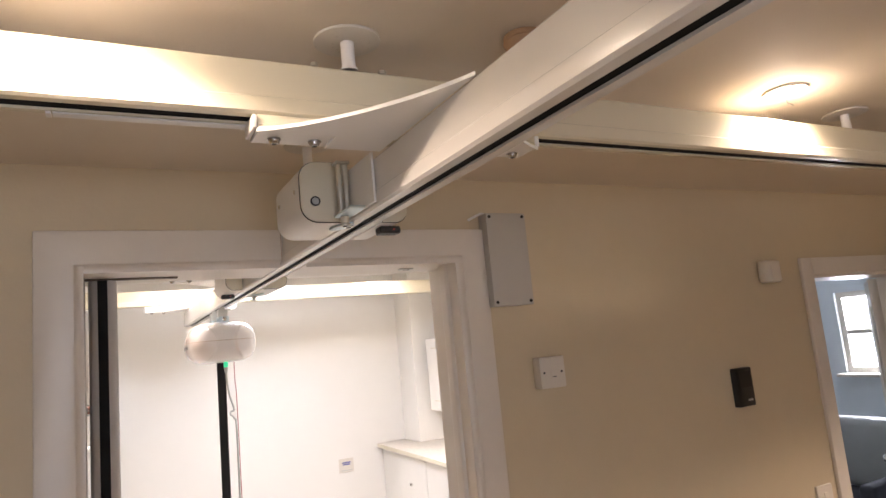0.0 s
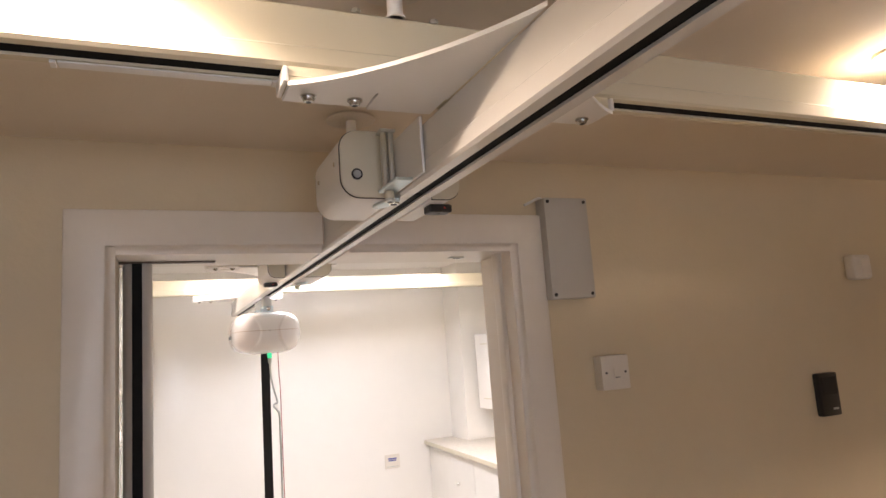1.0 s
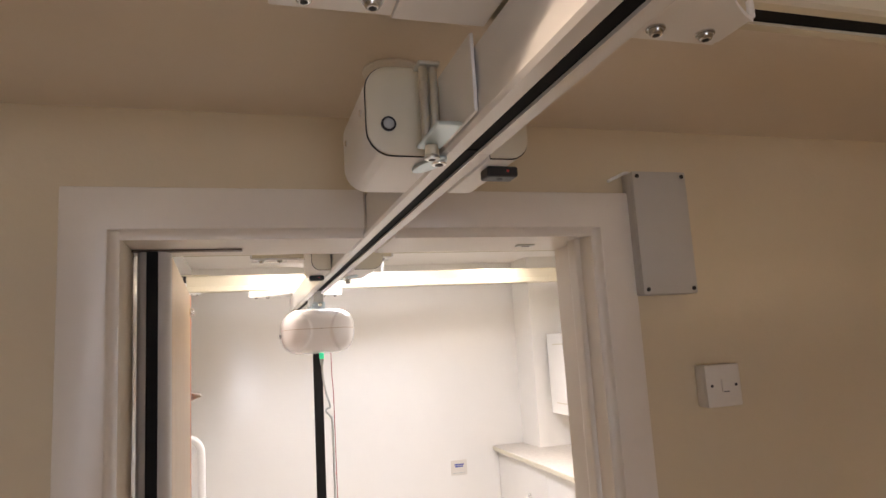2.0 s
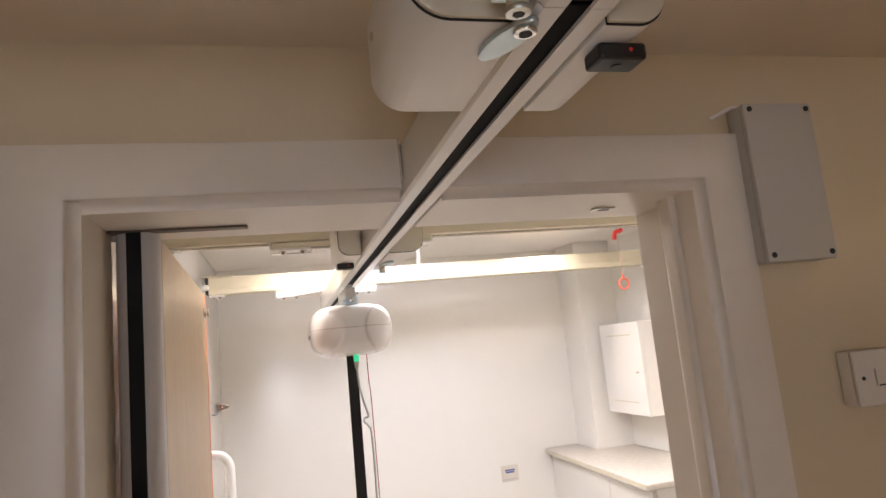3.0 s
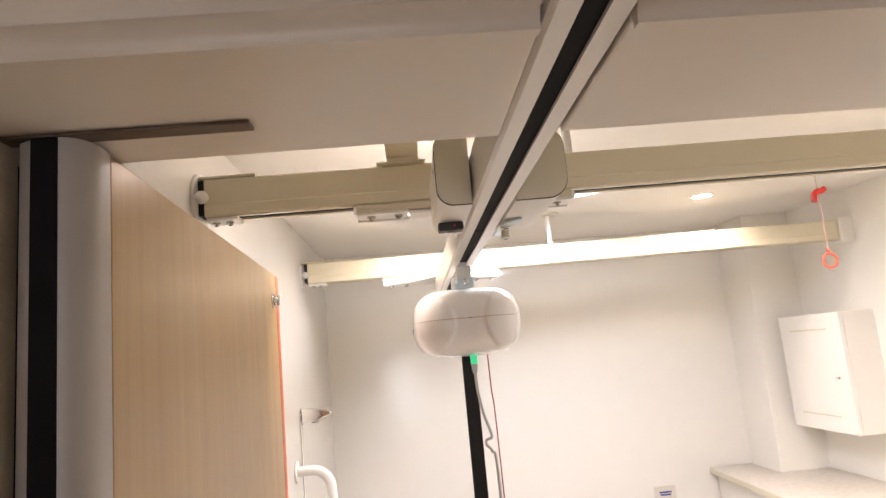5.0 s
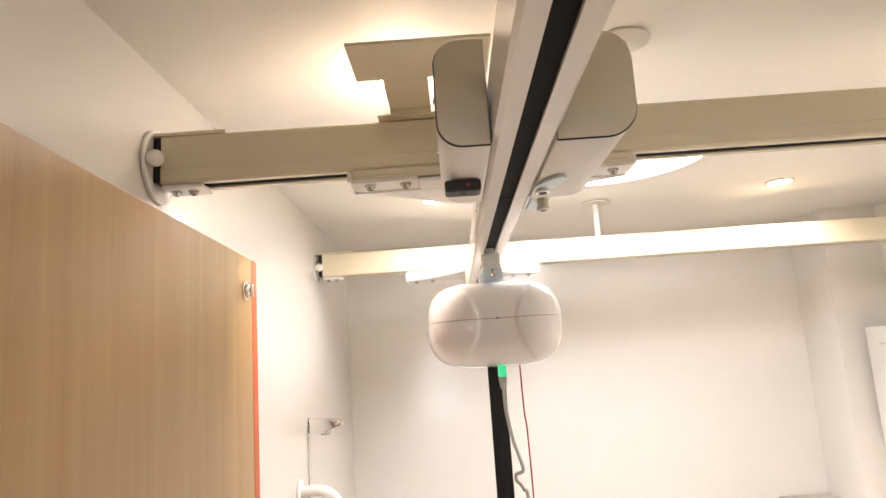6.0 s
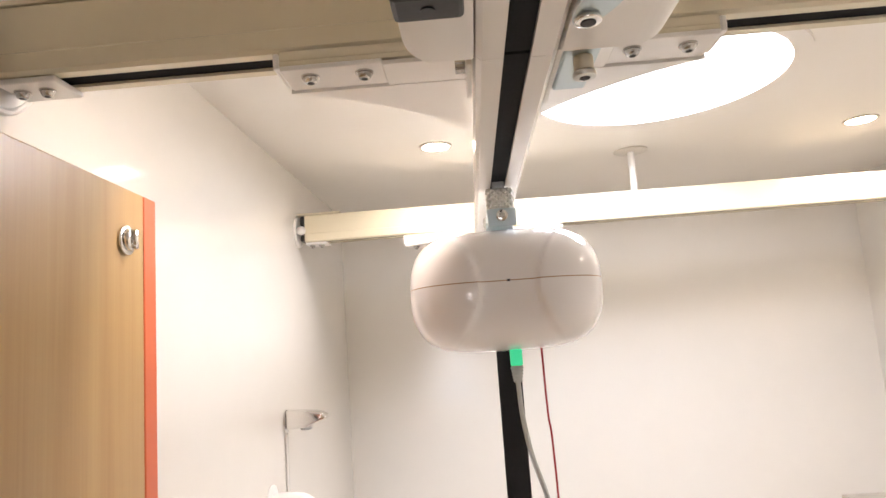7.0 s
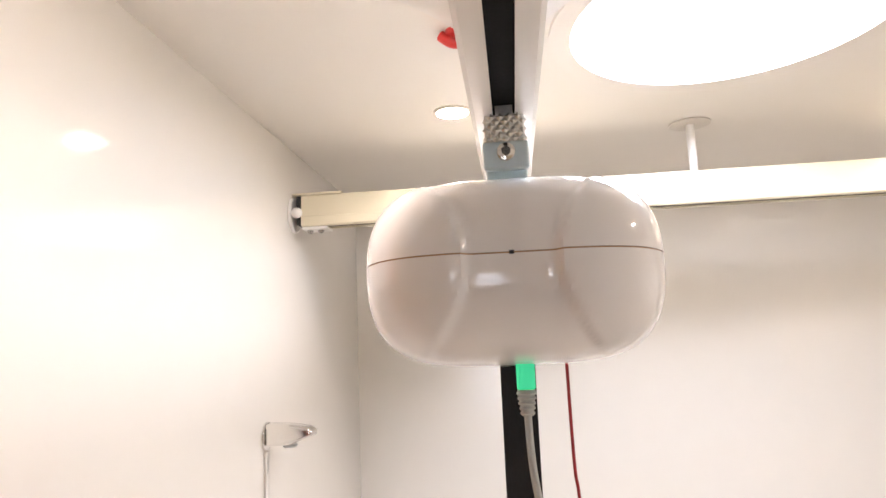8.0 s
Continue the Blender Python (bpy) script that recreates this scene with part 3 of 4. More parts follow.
# ---- wall fixings of the bathroom cross rails ----
def wall_fixing(y, x_end, z, r, zc):
    f = thing("rail_wall_plate", "white round wall plate with a ball knob at the rail end", "rail bracket", (LEFT_X, y, z))
    part("plate", rod(0.0005, 0, zc, r, 0.005, "x", seg=48), M_STEELW, f, smooth=True)
    part("plate_rim", ring(0.004, 0, zc, r - 0.004, 0.0045, "x", 48, 8), M_STEELW, f, smooth=True)
    part("knob", joined(ball(0.021, 0.010 - r, zc, 0.0135), rod(0.005, 0.010 - r, zc, 0.006, 0.012, "x")), M_STEELW, f, smooth=True)
    part("end_cap", box(x_end - LEFT_X - 0.013, x_end - LEFT_X - 0.0005, -0.028, 0.030, 0.004, 0.078, 0.002), M_DARK, f, "dark rail end cap")
    part("saddle", box(0.0060, x_end - LEFT_X + 0.105, -0.0285, 0.0285, CH + 0.0005, CH + 0.006, 0.001), M_RAILX, f)
    part("clamp", box(x_end - LEFT_X + 0.001, x_end - LEFT_X + 0.066, -0.026, 0.026, -0.0075, -0.0008, 0.002), M_STEELW, f)
    for x in (0.016, 0.044):
        screw(x_end - LEFT_X + x, -0.004, -0.0078, 0.0075, f)


wall_fixing(YA, -0.531, ZA, 0.062, 0.036)
wall_fixing(YF, -0.520, ZA, 0.045, 0.034)
rr = thing("rail_wall_plate", "white wall plate at the end of the cross rail", "rail bracket", (RIGHT_X, YF, ZA))
part("plate", box(-0.058, -0.0005, -0.04, 0.04, -0.01, 0.09, 0.004), M_STEELW, rr)

# flat arm above the bathroom cross rail
arm = thing("cable_arm", "cream flat arm bolted on top of the cross rail", "bracket", (-0.12, YA, ZA + CH))
part("arm_plate", box(-0.072, 0.115, -0.265, -0.155, 0.012, 0.0165, 0.0015), M_RAILX, arm)
part("strip", box(-0.035, 0.030, -0.1545, -0.045, 0.012, 0.0165, 0.001), M_RAILX, arm)
part("foot", joined(box(-0.056, 0.046, -0.0445, 0.03, 0.0006, 0.0045, 0.001), box(-0.035, 0.030, -0.0445, -0.040, 0.0046, 0.0165)), M_RAILX, arm)
for x in (-0.040, 0.020):
    part("bolt", rod(x, -0.03, 0.0047, 0.007, 0.006, seg=6, bev=0.001), M_CHROME, arm)


# ---- rail lock housings ----
def rounded_side(x0, x1, z0, z1, r):
    """A rectangle with both outer corners rounded; x0 is the outer side."""
    s = 1 if x1 > x0 else -1
    pts = [(x1, z0)]
    pts += [(x0 + s * r - s * r * math.sin(a), z0 + r - r * math.cos(a)) for a in [math.pi / 2 * k / 8 for k in range(9)]]
    pts += [(x0 + s * r - s * r * math.cos(a), z1 - r + r * math.sin(a)) for a in [math.pi / 2 * k / 8 for k in range(9)]]
    pts.append((x1, z1))
    return pts


def lock_housing(name_label, y0, y1, wide, turned):
    """A pair of housings clasping the rail joint; wide: width of the broad one. turned: the whole turned half about."""
    h = thing("rail_lock", name_label, "rail lock", (0, (y0 + y1) / 2, RAIL_Z0))
    k = -1 if turned else 1
    half = (y1 - y0) / 2
    g = RW / 2 + 0.0015
    ztop = 0.106
    for s, wd, r in ((-1, wide, 0.030), (1, 0.050, 0.024)):
        o = rounded_side(s * (g + wd), s * g, 0.0, ztop, r)
        part("housing", prism([(k * x, z) for x, z in o], "y", -half + 0.005, half, 0.0015), M_BOX, h, smooth=True)
        e = rounded_side(s * (g + wd - 0.001), s * (g + 0.001), 0.001, ztop - 0.001, r - 0.001)
        for yy in ((-half, -half + 0.0038),):
            part("end_plate", prism([(k * x, z) for x, z in e], "y", yy[0], yy[1], 0.0008), M_BOXEND, h, "beige end plate", smooth=True)
        e = rounded_side(s * (g + wd + 0.0002), s * (g + 0.0006), -0.0002, ztop + 0.0002, r)
        part("seam", prism([(k * x, z) for x, z in e], "y", -half + 0.0039, -half + 0.0049), M_DARK, h)
        # side screws
        for yy in (-half + 0.03, half - 0.03):
            part("side_screw", rod(k * s * (g + wd) - (0.002 if k * s < 0 else 0), yy, ztop * 0.55, 0.004, 0.002, "x", seg=14), M_CHROME, h)
    # lamp on the broad housing
    if not turned:
        part("lamp_bezel", rod(k * -(g + wide * 0.70), -half - 0.0028, 0.036, 0.0085, 0.0027, "y"), M_BLACK, h, "round lamp bezel", smooth=True)
        part("lamp", ball(k * -(g + wide * 0.70), -half - 0.0028, 0.036, 0.0062, 1, 0.35, 1), M_GREY, h, "small signal lamp", smooth=True)
    dy = 0.012 if turned else -0.045
    ly = 0.036 if turned else -0.062
    lx = 0.014 if turned else 0.007
    # latch paddle and sensor on the undersides
    pad = []
    for q in range(24):
        u, v = 0.033 * math.cos(2 * math.pi * q / 24), 0.0125 * math.sin(2 * math.pi * q / 24)
        pad.append((k * (-g - lx - 0.30 * u - 0.954 * v), ly + k * (0.954 * u - 0.30 * v)))
    part("latch", prism(pad, "z", -0.005, -0.0005, 0.0012), M_BLUESTEEL, h, "blue-grey steel latch paddle", smooth=True)
    px, py = k * (-g - lx + 0.30 * 0.020), ly - k * 0.954 * 0.020
    part("latch_pin", rod(px, py, -0.0085, 0.0085, 0.0032, bev=0.001), M_CHROME, h, smooth=True)
    # dark disc in place of the shaded hole in the pin
    part("pin_socket", rod(px, py, -0.0092, 0.0048, 0.0006, seg=20), M_DARK, h)
    x0, x1 = sorted((k * (g + 0.006), k * (g + 0.046)))
    part("sensor", joined(box(x0, x1, dy - 0.014, dy + 0.014, -0.014, -0.0006, 0.003), rod((x0 + x1) / 2, dy, -0.0150, 0.004, 0.0008)), M_BLACK, h, "black position sensor")
    part("sensor_light", rod((x0 + x1) / 2 + 0.006, dy - 0.0146, -0.007, 0.0016, 0.0005, "y", seg=12), M_RED, h, "tiny red indicator")
    return h


lock_housing("white plastic rail lock housing with a small signal lamp", -0.512, -0.340, 0.084, False)
lock_housing("white and beige plastic rail lock on the bathroom rail", 0.498, 0.726, 0.078, True)


def lock_bracket(y, z, flip):
    """The hinged steel striker beside a lock housing."""
    b = thing("lock_bracket", "zinc hinged striker plate beside the rail lock", "bracket", (0, y, z))
    s = flip
    x = -s * (RW / 2 + 0.001)
    a0, a1 = sorted((x, x - s * 0.004))
    part("side_plate", box(a0, a1, -s * 0.0 - 0.055, 0.055, 0.006, 0.086, 0.001), M_STEELW, b)
    px = x - s * 0.019
    for dx in (-0.0052, 0.0058):
        part("pin", rod(px + dx, s * 0.045, 0.010, 0.0050, 0.083), M_ZINC, b, smooth=True)
    y0, y1 = sorted((s * 0.036, s * 0.060))
    part("top_ear", box(px - 0.012, px + 0.013, y0, y1, 0.0935, 0.0985, 0.002), M_ZINC, b)
    a0, a1 = sorted((x - s * 0.0045, px - s * 0.012))
    y0, y1 = sorted((-s * 0.020, s * 0.062))
    part("ear", box(a0, a1, y0, y1, 0.004, 0.009, 0.002), M_BLUESTEEL, b, "pale blue zinc plated ear")
    part("bush", rod(px, s * 0.045, -0.0075, 0.0072, 0.0112, seg=24, bev=0.001), M_BOXEND, b, "beige plastic bush", smooth=True)
    bolt = part("bolt", rod(px, s * 0.045, -0.0125, 0.0086, 0.0046, seg=20, bev=0.0012), M_ZINC, b, smooth=True)
    # flat dark hexagon for the shade inside the bolt head
    part("socket", rod(px, s * 0.045, -0.0130, 0.0042, 0.0004, seg=6), M_DARK, bolt)
    return b


lock_bracket(-0.585, RAIL_Z0, 1)
lock_bracket(0.79, RAIL_Z0, -1)


cup = thing("lock_striker", "beige plastic striker cup beside the bathroom rail lock", "bracket", (-0.050, 0.742, RAIL_Z0))
part("cup", box(-0.018, 0.018, -0.0145, 0.014, 0.012, 0.046, 0.006, 3), M_BOXEND, cup, smooth=True)
part("plate", box(0.0145, 0.0185, 0.0142, 0.085, 0.010, 0.070, 0.0008), M_STEELW, cup)
part("bolt", rod(0.006, 0.045, 0.022, 0.0055, 0.008, "x", seg=16), M_SCREW, cup)

# ---- the hoist ----
HY, HZ0, HZ1 = 1.235, 1.872, 2.034
hoist = thing("ceiling_hoist", "glossy white ceiling hoist on the rail with black lifting strap", "patient hoist", (0, HY, (HZ0 + HZ1) / 2))
A, B, C = 0.129, 0.178, (HZ1 - HZ0) / 2


def oval(n):
    """Plan outline of the shell, spaced evenly along its length."""
    dense = [(A * math.copysign(abs(math.cos(a)) ** 0.55, math.cos(a)), B * math.copysign(abs(math.sin(a)) ** 0.62, math.sin(a))) for a in [2 * math.pi * (j / 4000) ** 1.0 for j in range(4001)]]
    run = [0.0]
    for p, q in zip(dense, dense[1:]):
        run.append(run[-1] + math.dist(p, q))
    xs_ = np.interp([run[-1] * j / n for j in range(n)], run, [p[0] for p in dense])
    ys_ = np.interp([run[-1] * j / n for j in range(n)], run, [p[1] for p in dense])
    return list(zip(xs_.tolist(), ys_.tolist()))


def level(zz):
    """How far the plan shrinks at a share zz of the height."""
    return math.sqrt(max(0.0, 1 - abs(zz) ** 2.5)) ** 0.46


def shell(z_from, z_to, rows=34, cols=260):
    """Half of the rounded shell between two heights, with shallow cheeks on the ends."""
    bm, lines = bmesh.new(), []
    lo, hi = [math.asin(math.copysign(min(1, abs(z / C)) ** 1.25, z)) for z in (z_from, z_to)]
    plan = oval(cols)
    for i in range(rows + 1):
        phi = lo + (hi - lo) * i / rows
        zz = math.copysign(abs(math.sin(phi)) ** 0.80, math.sin(phi))
        k = level(zz)
        line = []
        for px, py in plan:
            x, y = px * k, py * k
            step = min(1, max(0, (abs(x) - 0.030 - 0.046 * zz * zz) / 0.007))
            step = step * step * (3 - 2 * step)
            y += math.copysign(0.0080 * step * min(1, abs(py) / (0.55 * B)), py) * min(1, k * 1.2)
            line.append(bm.verts.new((x, y, C * zz)))
        lines.append(line)
    n = len(plan)
    for p, q in zip(lines, lines[1:]):
        for j in range(n):
            bm.faces.new((p[j], p[(j + 1) % n], q[(j + 1) % n], q[j]))
    for line in (lines[0], lines[-1]):
        bm.faces.new(line)
    bmesh.ops.remove_doubles(bm, verts=bm.verts, dist=1e-5)
    return bm


SEAM = 0.006
part("upper_shell", shell(SEAM, C), M_SHELL, hoist, smooth=True)
part("lower_shell", shell(-C, SEAM - 0.0012), M_SHELL, hoist, smooth=True)
gap = shell(SEAM - 0.0020, SEAM + 0.0008, 2)
bmesh.ops.scale(gap, vec=(0.992, 0.994, 1), verts=gap.verts)
part("seam", gap, M_SEAM, hoist)
part("seam_clip", box(-0.0018, 0.0018, -B - 0.0012, -B + 0.002, SEAM - 0.002, SEAM + 0.0008), M_BLACK, hoist)
# trolleys
for yy in (-0.105, 0.105):
    tr = part("trolley", box(-0.0170, 0.0170, yy - 0.017, yy + 0.017, C + 0.0172, C + 0.0485, 0.002), M_KNURL, hoist, "knurled aluminium trolley block")
    grip = bmesh.new()
    for i in range(9):
        for j in range(8):
            x, z = -0.0152 + 0.0038 * i, C + 0.0195 + 0.0038 * j
            if (i + j) % 2 == 0:
                base = [grip.verts.new(p) for p in ((x - 0.0034, yy - 0.0169, z), (x, yy - 0.0169, z - 0.0034), (x + 0.0034, yy - 0.0169, z), (x, yy - 0.0169, z + 0.0034))]
                tip = grip.verts.new((x, yy - 0.0188, z))
                for q in range(4):
                    grip.faces.new((base[q], base[(q + 1) % 4], tip))
    tagged(part("knurling", grip, M_ZINC, tr), kind="stuff")
    part("neck", box(-0.0075, 0.0075, yy - 0.012, yy + 0.012, C + 0.0488, C + 0.082, 0.001), M_ZINC, tr)
    part("wheel", joined(rod(-0.0195, yy, C + 0.0775, 0.010, 0.010, "x"), rod(0.0095, yy, C + 0.0775, 0.010, 0.010, "x")), M_BLACK, tr, smooth=True)
    part("yoke", joined(box(-0.0185, 0.0185, yy - 0.040, yy + 0.030, C + 0.0110, C + 0.0168, 0.002), box(-0.0180, 0.0180, yy - 0.044, yy - 0.0405, C - 0.006, C + 0.0168, 0.0015), box(-0.0185, 0.0185, yy + 0.0305, yy + 0.034, C - 0.006, C + 0.0168, 0.0015)), M_BLUESTEEL, tr, "pale blue zinc plated yoke")
    part("yoke_bolt", joined(rod(0, yy - 0.0485, C + 0.007, 0.0075, 0.004, "y", bev=0.0015), rod(0, yy - 0.0505, C + 0.007, 0.004, 0.0018, "y", seg=6)), M_CHROME, tr, smooth=True)
# strap, connector, cables
part("lifting_strap", box(-0.0165, 0.0165, -0.020, -0.0165, -1.05, -C + 0.004, 0.0012), M_STRAP, hoist, "black woven lifting strap")
cx, cy = 0.006, -0.100
part("connector", box(cx - 0.0076, cx + 0.0076, cy - 0.007, cy + 0.007, -C - 0.017, -C + 0.006, 0.002), M_GREENLED, hoist, "green glowing cable connector")
boot = part("cable_boot", rod(cx, cy, -C - 0.038, 0.0046, 0.0207, r2=0.0074, seg=20), M_CABLE, hoist, "grey ribbed strain relief", smooth=True)
for q in range(5):
    part("rib", ring(cx, cy, -C - 0.0200 - 0.0040 * q, 0.0073 - 0.0006 * q, 0.0013, "z", 20, 6), M_CABLE, boot, smooth=True)
part("control_cable", tube([(cx, cy, -C - 0.034), (cx + .002, cy, -C - 0.08), (cx + .010, cy, -C - 0.13), (cx + .022, cy + .003, -C - 0.170), (cx + .024, cy + .004, -C - 0.185), (cx + .012, cy + .004, -C - 0.190), (cx + .010, cy, -C - 0.200), (cx + .022, cy - .002, -C - 0.215), (cx + .03, cy, -C - 0.26), (cx + .03, cy, -C - 0.6), (cx + .028, cy, -C - 0.9)], 0.0032), M_CABLE, hoist, "thin grey cable", smooth=True)
part("emergency_cord", tube([(0.042, -0.07, -C + 0.005), (0.043, -0.07, -C - 0.08), (0.047, -0.07, -C - 0.2), (0.050, -0.07, -C - 0.9)], 0.0014, 8), M_CORD, hoist, "thin dark red emergency cord", smooth=True)
# product lettering as plain bars on the side


def side_x(y, z):
    """Where the side of the shell lies at a place along it."""
    k = level(z / C)
    return A * k * max(0.0, 1 - (abs(y) / (B * k)) ** (2 / 0.62)) ** (0.55 / 2)


for q in range(10):
    y0, y1, z0, z1 = 0.040 - 0.0125 * q, 0.047 - 0.0125 * q, -0.018, -0.005
    bm = bmesh.new()
    near = [bm.verts.new((-side_x(y, z) - 0.0006, y, z)) for y, z in ((y0, z0), (y1, z0), (y1, z1), (y0, z1))]
    deep = [bm.verts.new((v.co.x + 0.0012, v.co.y, v.co.z)) for v in near]
    bm.faces.new(near), bm.faces.new(deep[::-1])
    for i in range(4):
        bm.faces.new((near[i], near[(i + 1) % 4], deep[(i + 1) % 4], deep[i]))
    part("lettering_bar", bm, M_INK, hoist)

# ---- things on the bedroom wall ----
eb = thing("junction_box", "grey plastic junction box with four corner screws on the wall", "junction box", (0.600, 0, 2.084))
part("body", box(-0.065, 0.065, -0.034, -0.0005, -0.130, 0.130, 0.003), M_BOXGREY, eb, smooth=True)
part("lid", box(-0.0655, 0.0655, -0.044, -0.0345, -0.1305, 0.1305, 0.003), M_BOXGREY, eb, smooth=True)
for sx in (-1, 1):
    for sz in (-1, 1):
        part("screw", rod(sx * 0.055, -0.0458, sz * 0.120, 0.0045, 0.0018, "y", seg=16), M_DARK, eb)
part("cable_stub", tube([(-0.050, -0.015, 0.131), (-0.058, -0.008, 0.136), (-0.078, -0.006, 0.128), (-0.10, -0.004, 0.118)], 0.0035), M_STEELW, eb, smooth=True)

sw = thing("isolator_switch", "white square isolator switch with two screws on the wall", "light switch", (0.709, 0, 1.759))
part("pattress", box(-0.043, 0.043, -0.026, -0.0005, -0.043, 0.043, 0.003), M_PLATE, sw, smooth=True)
plate = part("plate", box(-0.0435, 0.0435, -0.034, -0.0265, -0.0435, 0.0435, 0.003), M_PLATE, sw, smooth=True)
part("rocker", prism([(-0.0375, -0.013), (-0.0345, -0.013), (-0.0345, 0.013), (-0.0365, 0.013)], "x", -0.007, 0.010), M_PLATE, sw)
part("rocker_gap", box(-0.005, 0.009, -0.0386, -0.0378, -0.0135, -0.0115), M_INK, sw)
for s in (-1, 1):
    part("screw", rod(s * 0.030, -0.0355, 0, 0.0032, 0.0013, "y", seg=14), M_INK, sw)

rm = thing("wall_controller", "black rectangular controller fixed on the cream wall", "wall controller", (1.50, 0, 1.628))
part("body", box(-0.040, 0.040, -0.024, -0.0005, -0.064, 0.064, 0.004), M_BLACK, rm, smooth=True)
part("screen", box(-0.030, 0.030, -0.0252, -0.0242, 0.0, 0.052), M_DARK, rm)
part("mark", box(0.004, 0.026, -0.0252, -0.0242, -0.046, -0.040), M_GREY, rm)
al = thing("detector", "small white detector box high on the wall", "detector", (1.725, 0, 2.014))
part("body", box(-0.043, 0.043, -0.038, -0.0005, -0.040, 0.040, 0.010, 3), M_PLATE, al, smooth=True)
part("lens", box(-0.012, 0.030, -0.041, -0.0385, -0.026, 0.026, 0.001), M_TRIM, al)
so = thing("wall_switch", "white light switch beside the second doorway", "light switch", (1.84, 0, 1.205))
part("plate", box(-0.043, 0.043, -0.010, -0.0005, -0.043, 0.043, 0.003), M_PLATE, so)
part("rocker", box(-0.010, 0.010, -0.014, -0.0105, -0.018, 0.018, 0.001), M_PLATE, so)
sd = thing("smoke_detector", "brownish round detector on the bedroom ceiling", "smoke detector", (0.166, -0.80, BED_CEIL))
part("base", rod(0, 0, -0.010, 0.031, 0.0095, bev=0.002), M_SEAM, sd, smooth=True)
part("cover", rod(0, 0, -0.030, 0.024, 0.0195, r2=0.033, bev=0.003), M_SEAM, sd, smooth=True)

# ---- second doorway and the room beyond ----
a2 = thing("door_frame", "white painted frame of the second doorway", "door frame", (0, 0, 0), kind="structure")
part("architrave", box(D2A - 0.065, D2A, -0.016, -0.0005, 0, D2Z + 0.065, 0.004), M_TRIM, a2, smooth=True)
part("architrave", box(D2B, D2B + 0.065, -0.016, -0.0005, 0, D2Z + 0.065, 0.004), M_TRIM, a2, smooth=True)
part("head_architrave", box(D2A + 0.0005, D2B - 0.0005, -0.016, -0.0005, D2Z, D2Z + 0.065, 0.004), M_TRIM, a2, smooth=True)
part("jamb", box(D2A + 0.0005, D2A + 0.014, -0.004, WALL_Y + 0.004, 0, D2Z - 0.013), M_TRIM, a2)
part("jamb", box(D2B - 0.014, D2B - 0.0005, -0.004, WALL_Y + 0.004, 0, D2Z - 0.013), M_TRIM, a2)
part("head", box(D2A + 0.0005, D2B - 0.0005, -0.004, WALL_Y + 0.004, D2Z - 0.0125, D2Z - 0.0005), M_TRIM, a2)
HX0, HX1, HY0, HY1, HZ = 1.83, 5.6, WALL_Y - 0.004, 3.3, 2.40
structure("hall_floor", box(HX0, HX1 + T, 0.0, HY1 + T, -0.1, -0.002), M_HALLFLOOR, "dark floor of the room beyond", "floor")
structure("hall_ceiling", box(HX0, HX1 + T, HY0, HY1 + T, HZ, HZ + 0.1), M_HALLWALL, "white ceiling of the room beyond", "ceiling")
structure("hall_wall_north", box(HX0, HX1 + T, HY1, HY1 + T, 0, HZ), M_HALLWALL, "blue-white wall of the room beyond", "wall")
WYA, WYB, HWZ0, HWZ1 = 1.83, 2.17, 1.26, 1.99
structure("hall_wall_east", joined(box(HX1, HX1 + T, HY0, WYA, 0, HZ), box(HX1, HX1 + T, WYB, HY1, 0, HZ), box(HX1, HX1 + T, WYA, WYB, 0, HWZ0), box(HX1, HX1 + T, WYA, WYB, HWZ1, HZ)), M_HALLWALL, "blue-white wall with a sash window", "wall")
structure("hall_wall_south", box(BED_X1 + T, HX1 + T, HY0 - 0.1, HY0 - 0.001, 0, HZ), M_HALLWALL, "plain blue-white wall", "wall")
hw = sash_window("window_3", -0.17, 0.17, 0, 0, HWZ1 - HWZ0)
hw.matrix_basis = pose(HX1 + 0.06, (WYA + WYB) / 2, HWZ0, 0, 0, 90)
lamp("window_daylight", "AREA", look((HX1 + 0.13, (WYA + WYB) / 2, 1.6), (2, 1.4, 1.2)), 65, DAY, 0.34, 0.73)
d2 = thing("door_2", "white painted door standing wide open", "door", (D2B, WALL_Y + 0.03, 0), kind="structure")
d2.rotation_euler = (0, 0, radians(31))
leaf2 = part("leaf", box(0.01, 0.78, -0.02, 0.02, 0.008, D2Z - 0.016, 0.002), M_TRIM, d2)
for z0, z1 in ((0.2, 0.85), (1.05, 1.85)):
    part("panel", box(0.12, 0.67, -0.026, -0.0205, z0, z1, 0.002), M_TRIM, d2)
    part("panel", box(0.12, 0.67, 0.0205, 0.026, z0, z1, 0.002), M_TRIM, d2)
part("handle", joined(rod(0.72, -0.0205, 1.02, 0.024, 0.006, "y"), ball(0.72, -0.058, 1.02, 0.025), rod(0.72, 0.0205, 1.02, 0.024, 0.006, "y"), ball(0.72, 0.058, 1.02, 0.025)), M_CHROME, d2, "round door knob", smooth=True)
so2 = thing("armchair", "dark upholstered armchair below the window", "armchair", (4.6, 1.72, 0))
part("seat", box(-0.35, 0.35, -0.30, 0.30, 0.16, 0.44, 0.05, 3), M_UPHOL, so2, smooth=True)
part("backrest", box(0.24, 0.42, -0.34, 0.34, 0.445, 0.98, 0.06, 3), M_GREY, so2, "grey back cushion", smooth=True)
for s in (-1, 1):
    y0, y1 = sorted((s * 0.305, s * 0.42))
    part("armrest", box(-0.35, 0.23, y0, y1, 0.1, 0.62, 0.04, 3), M_UPHOL, so2, smooth=True)
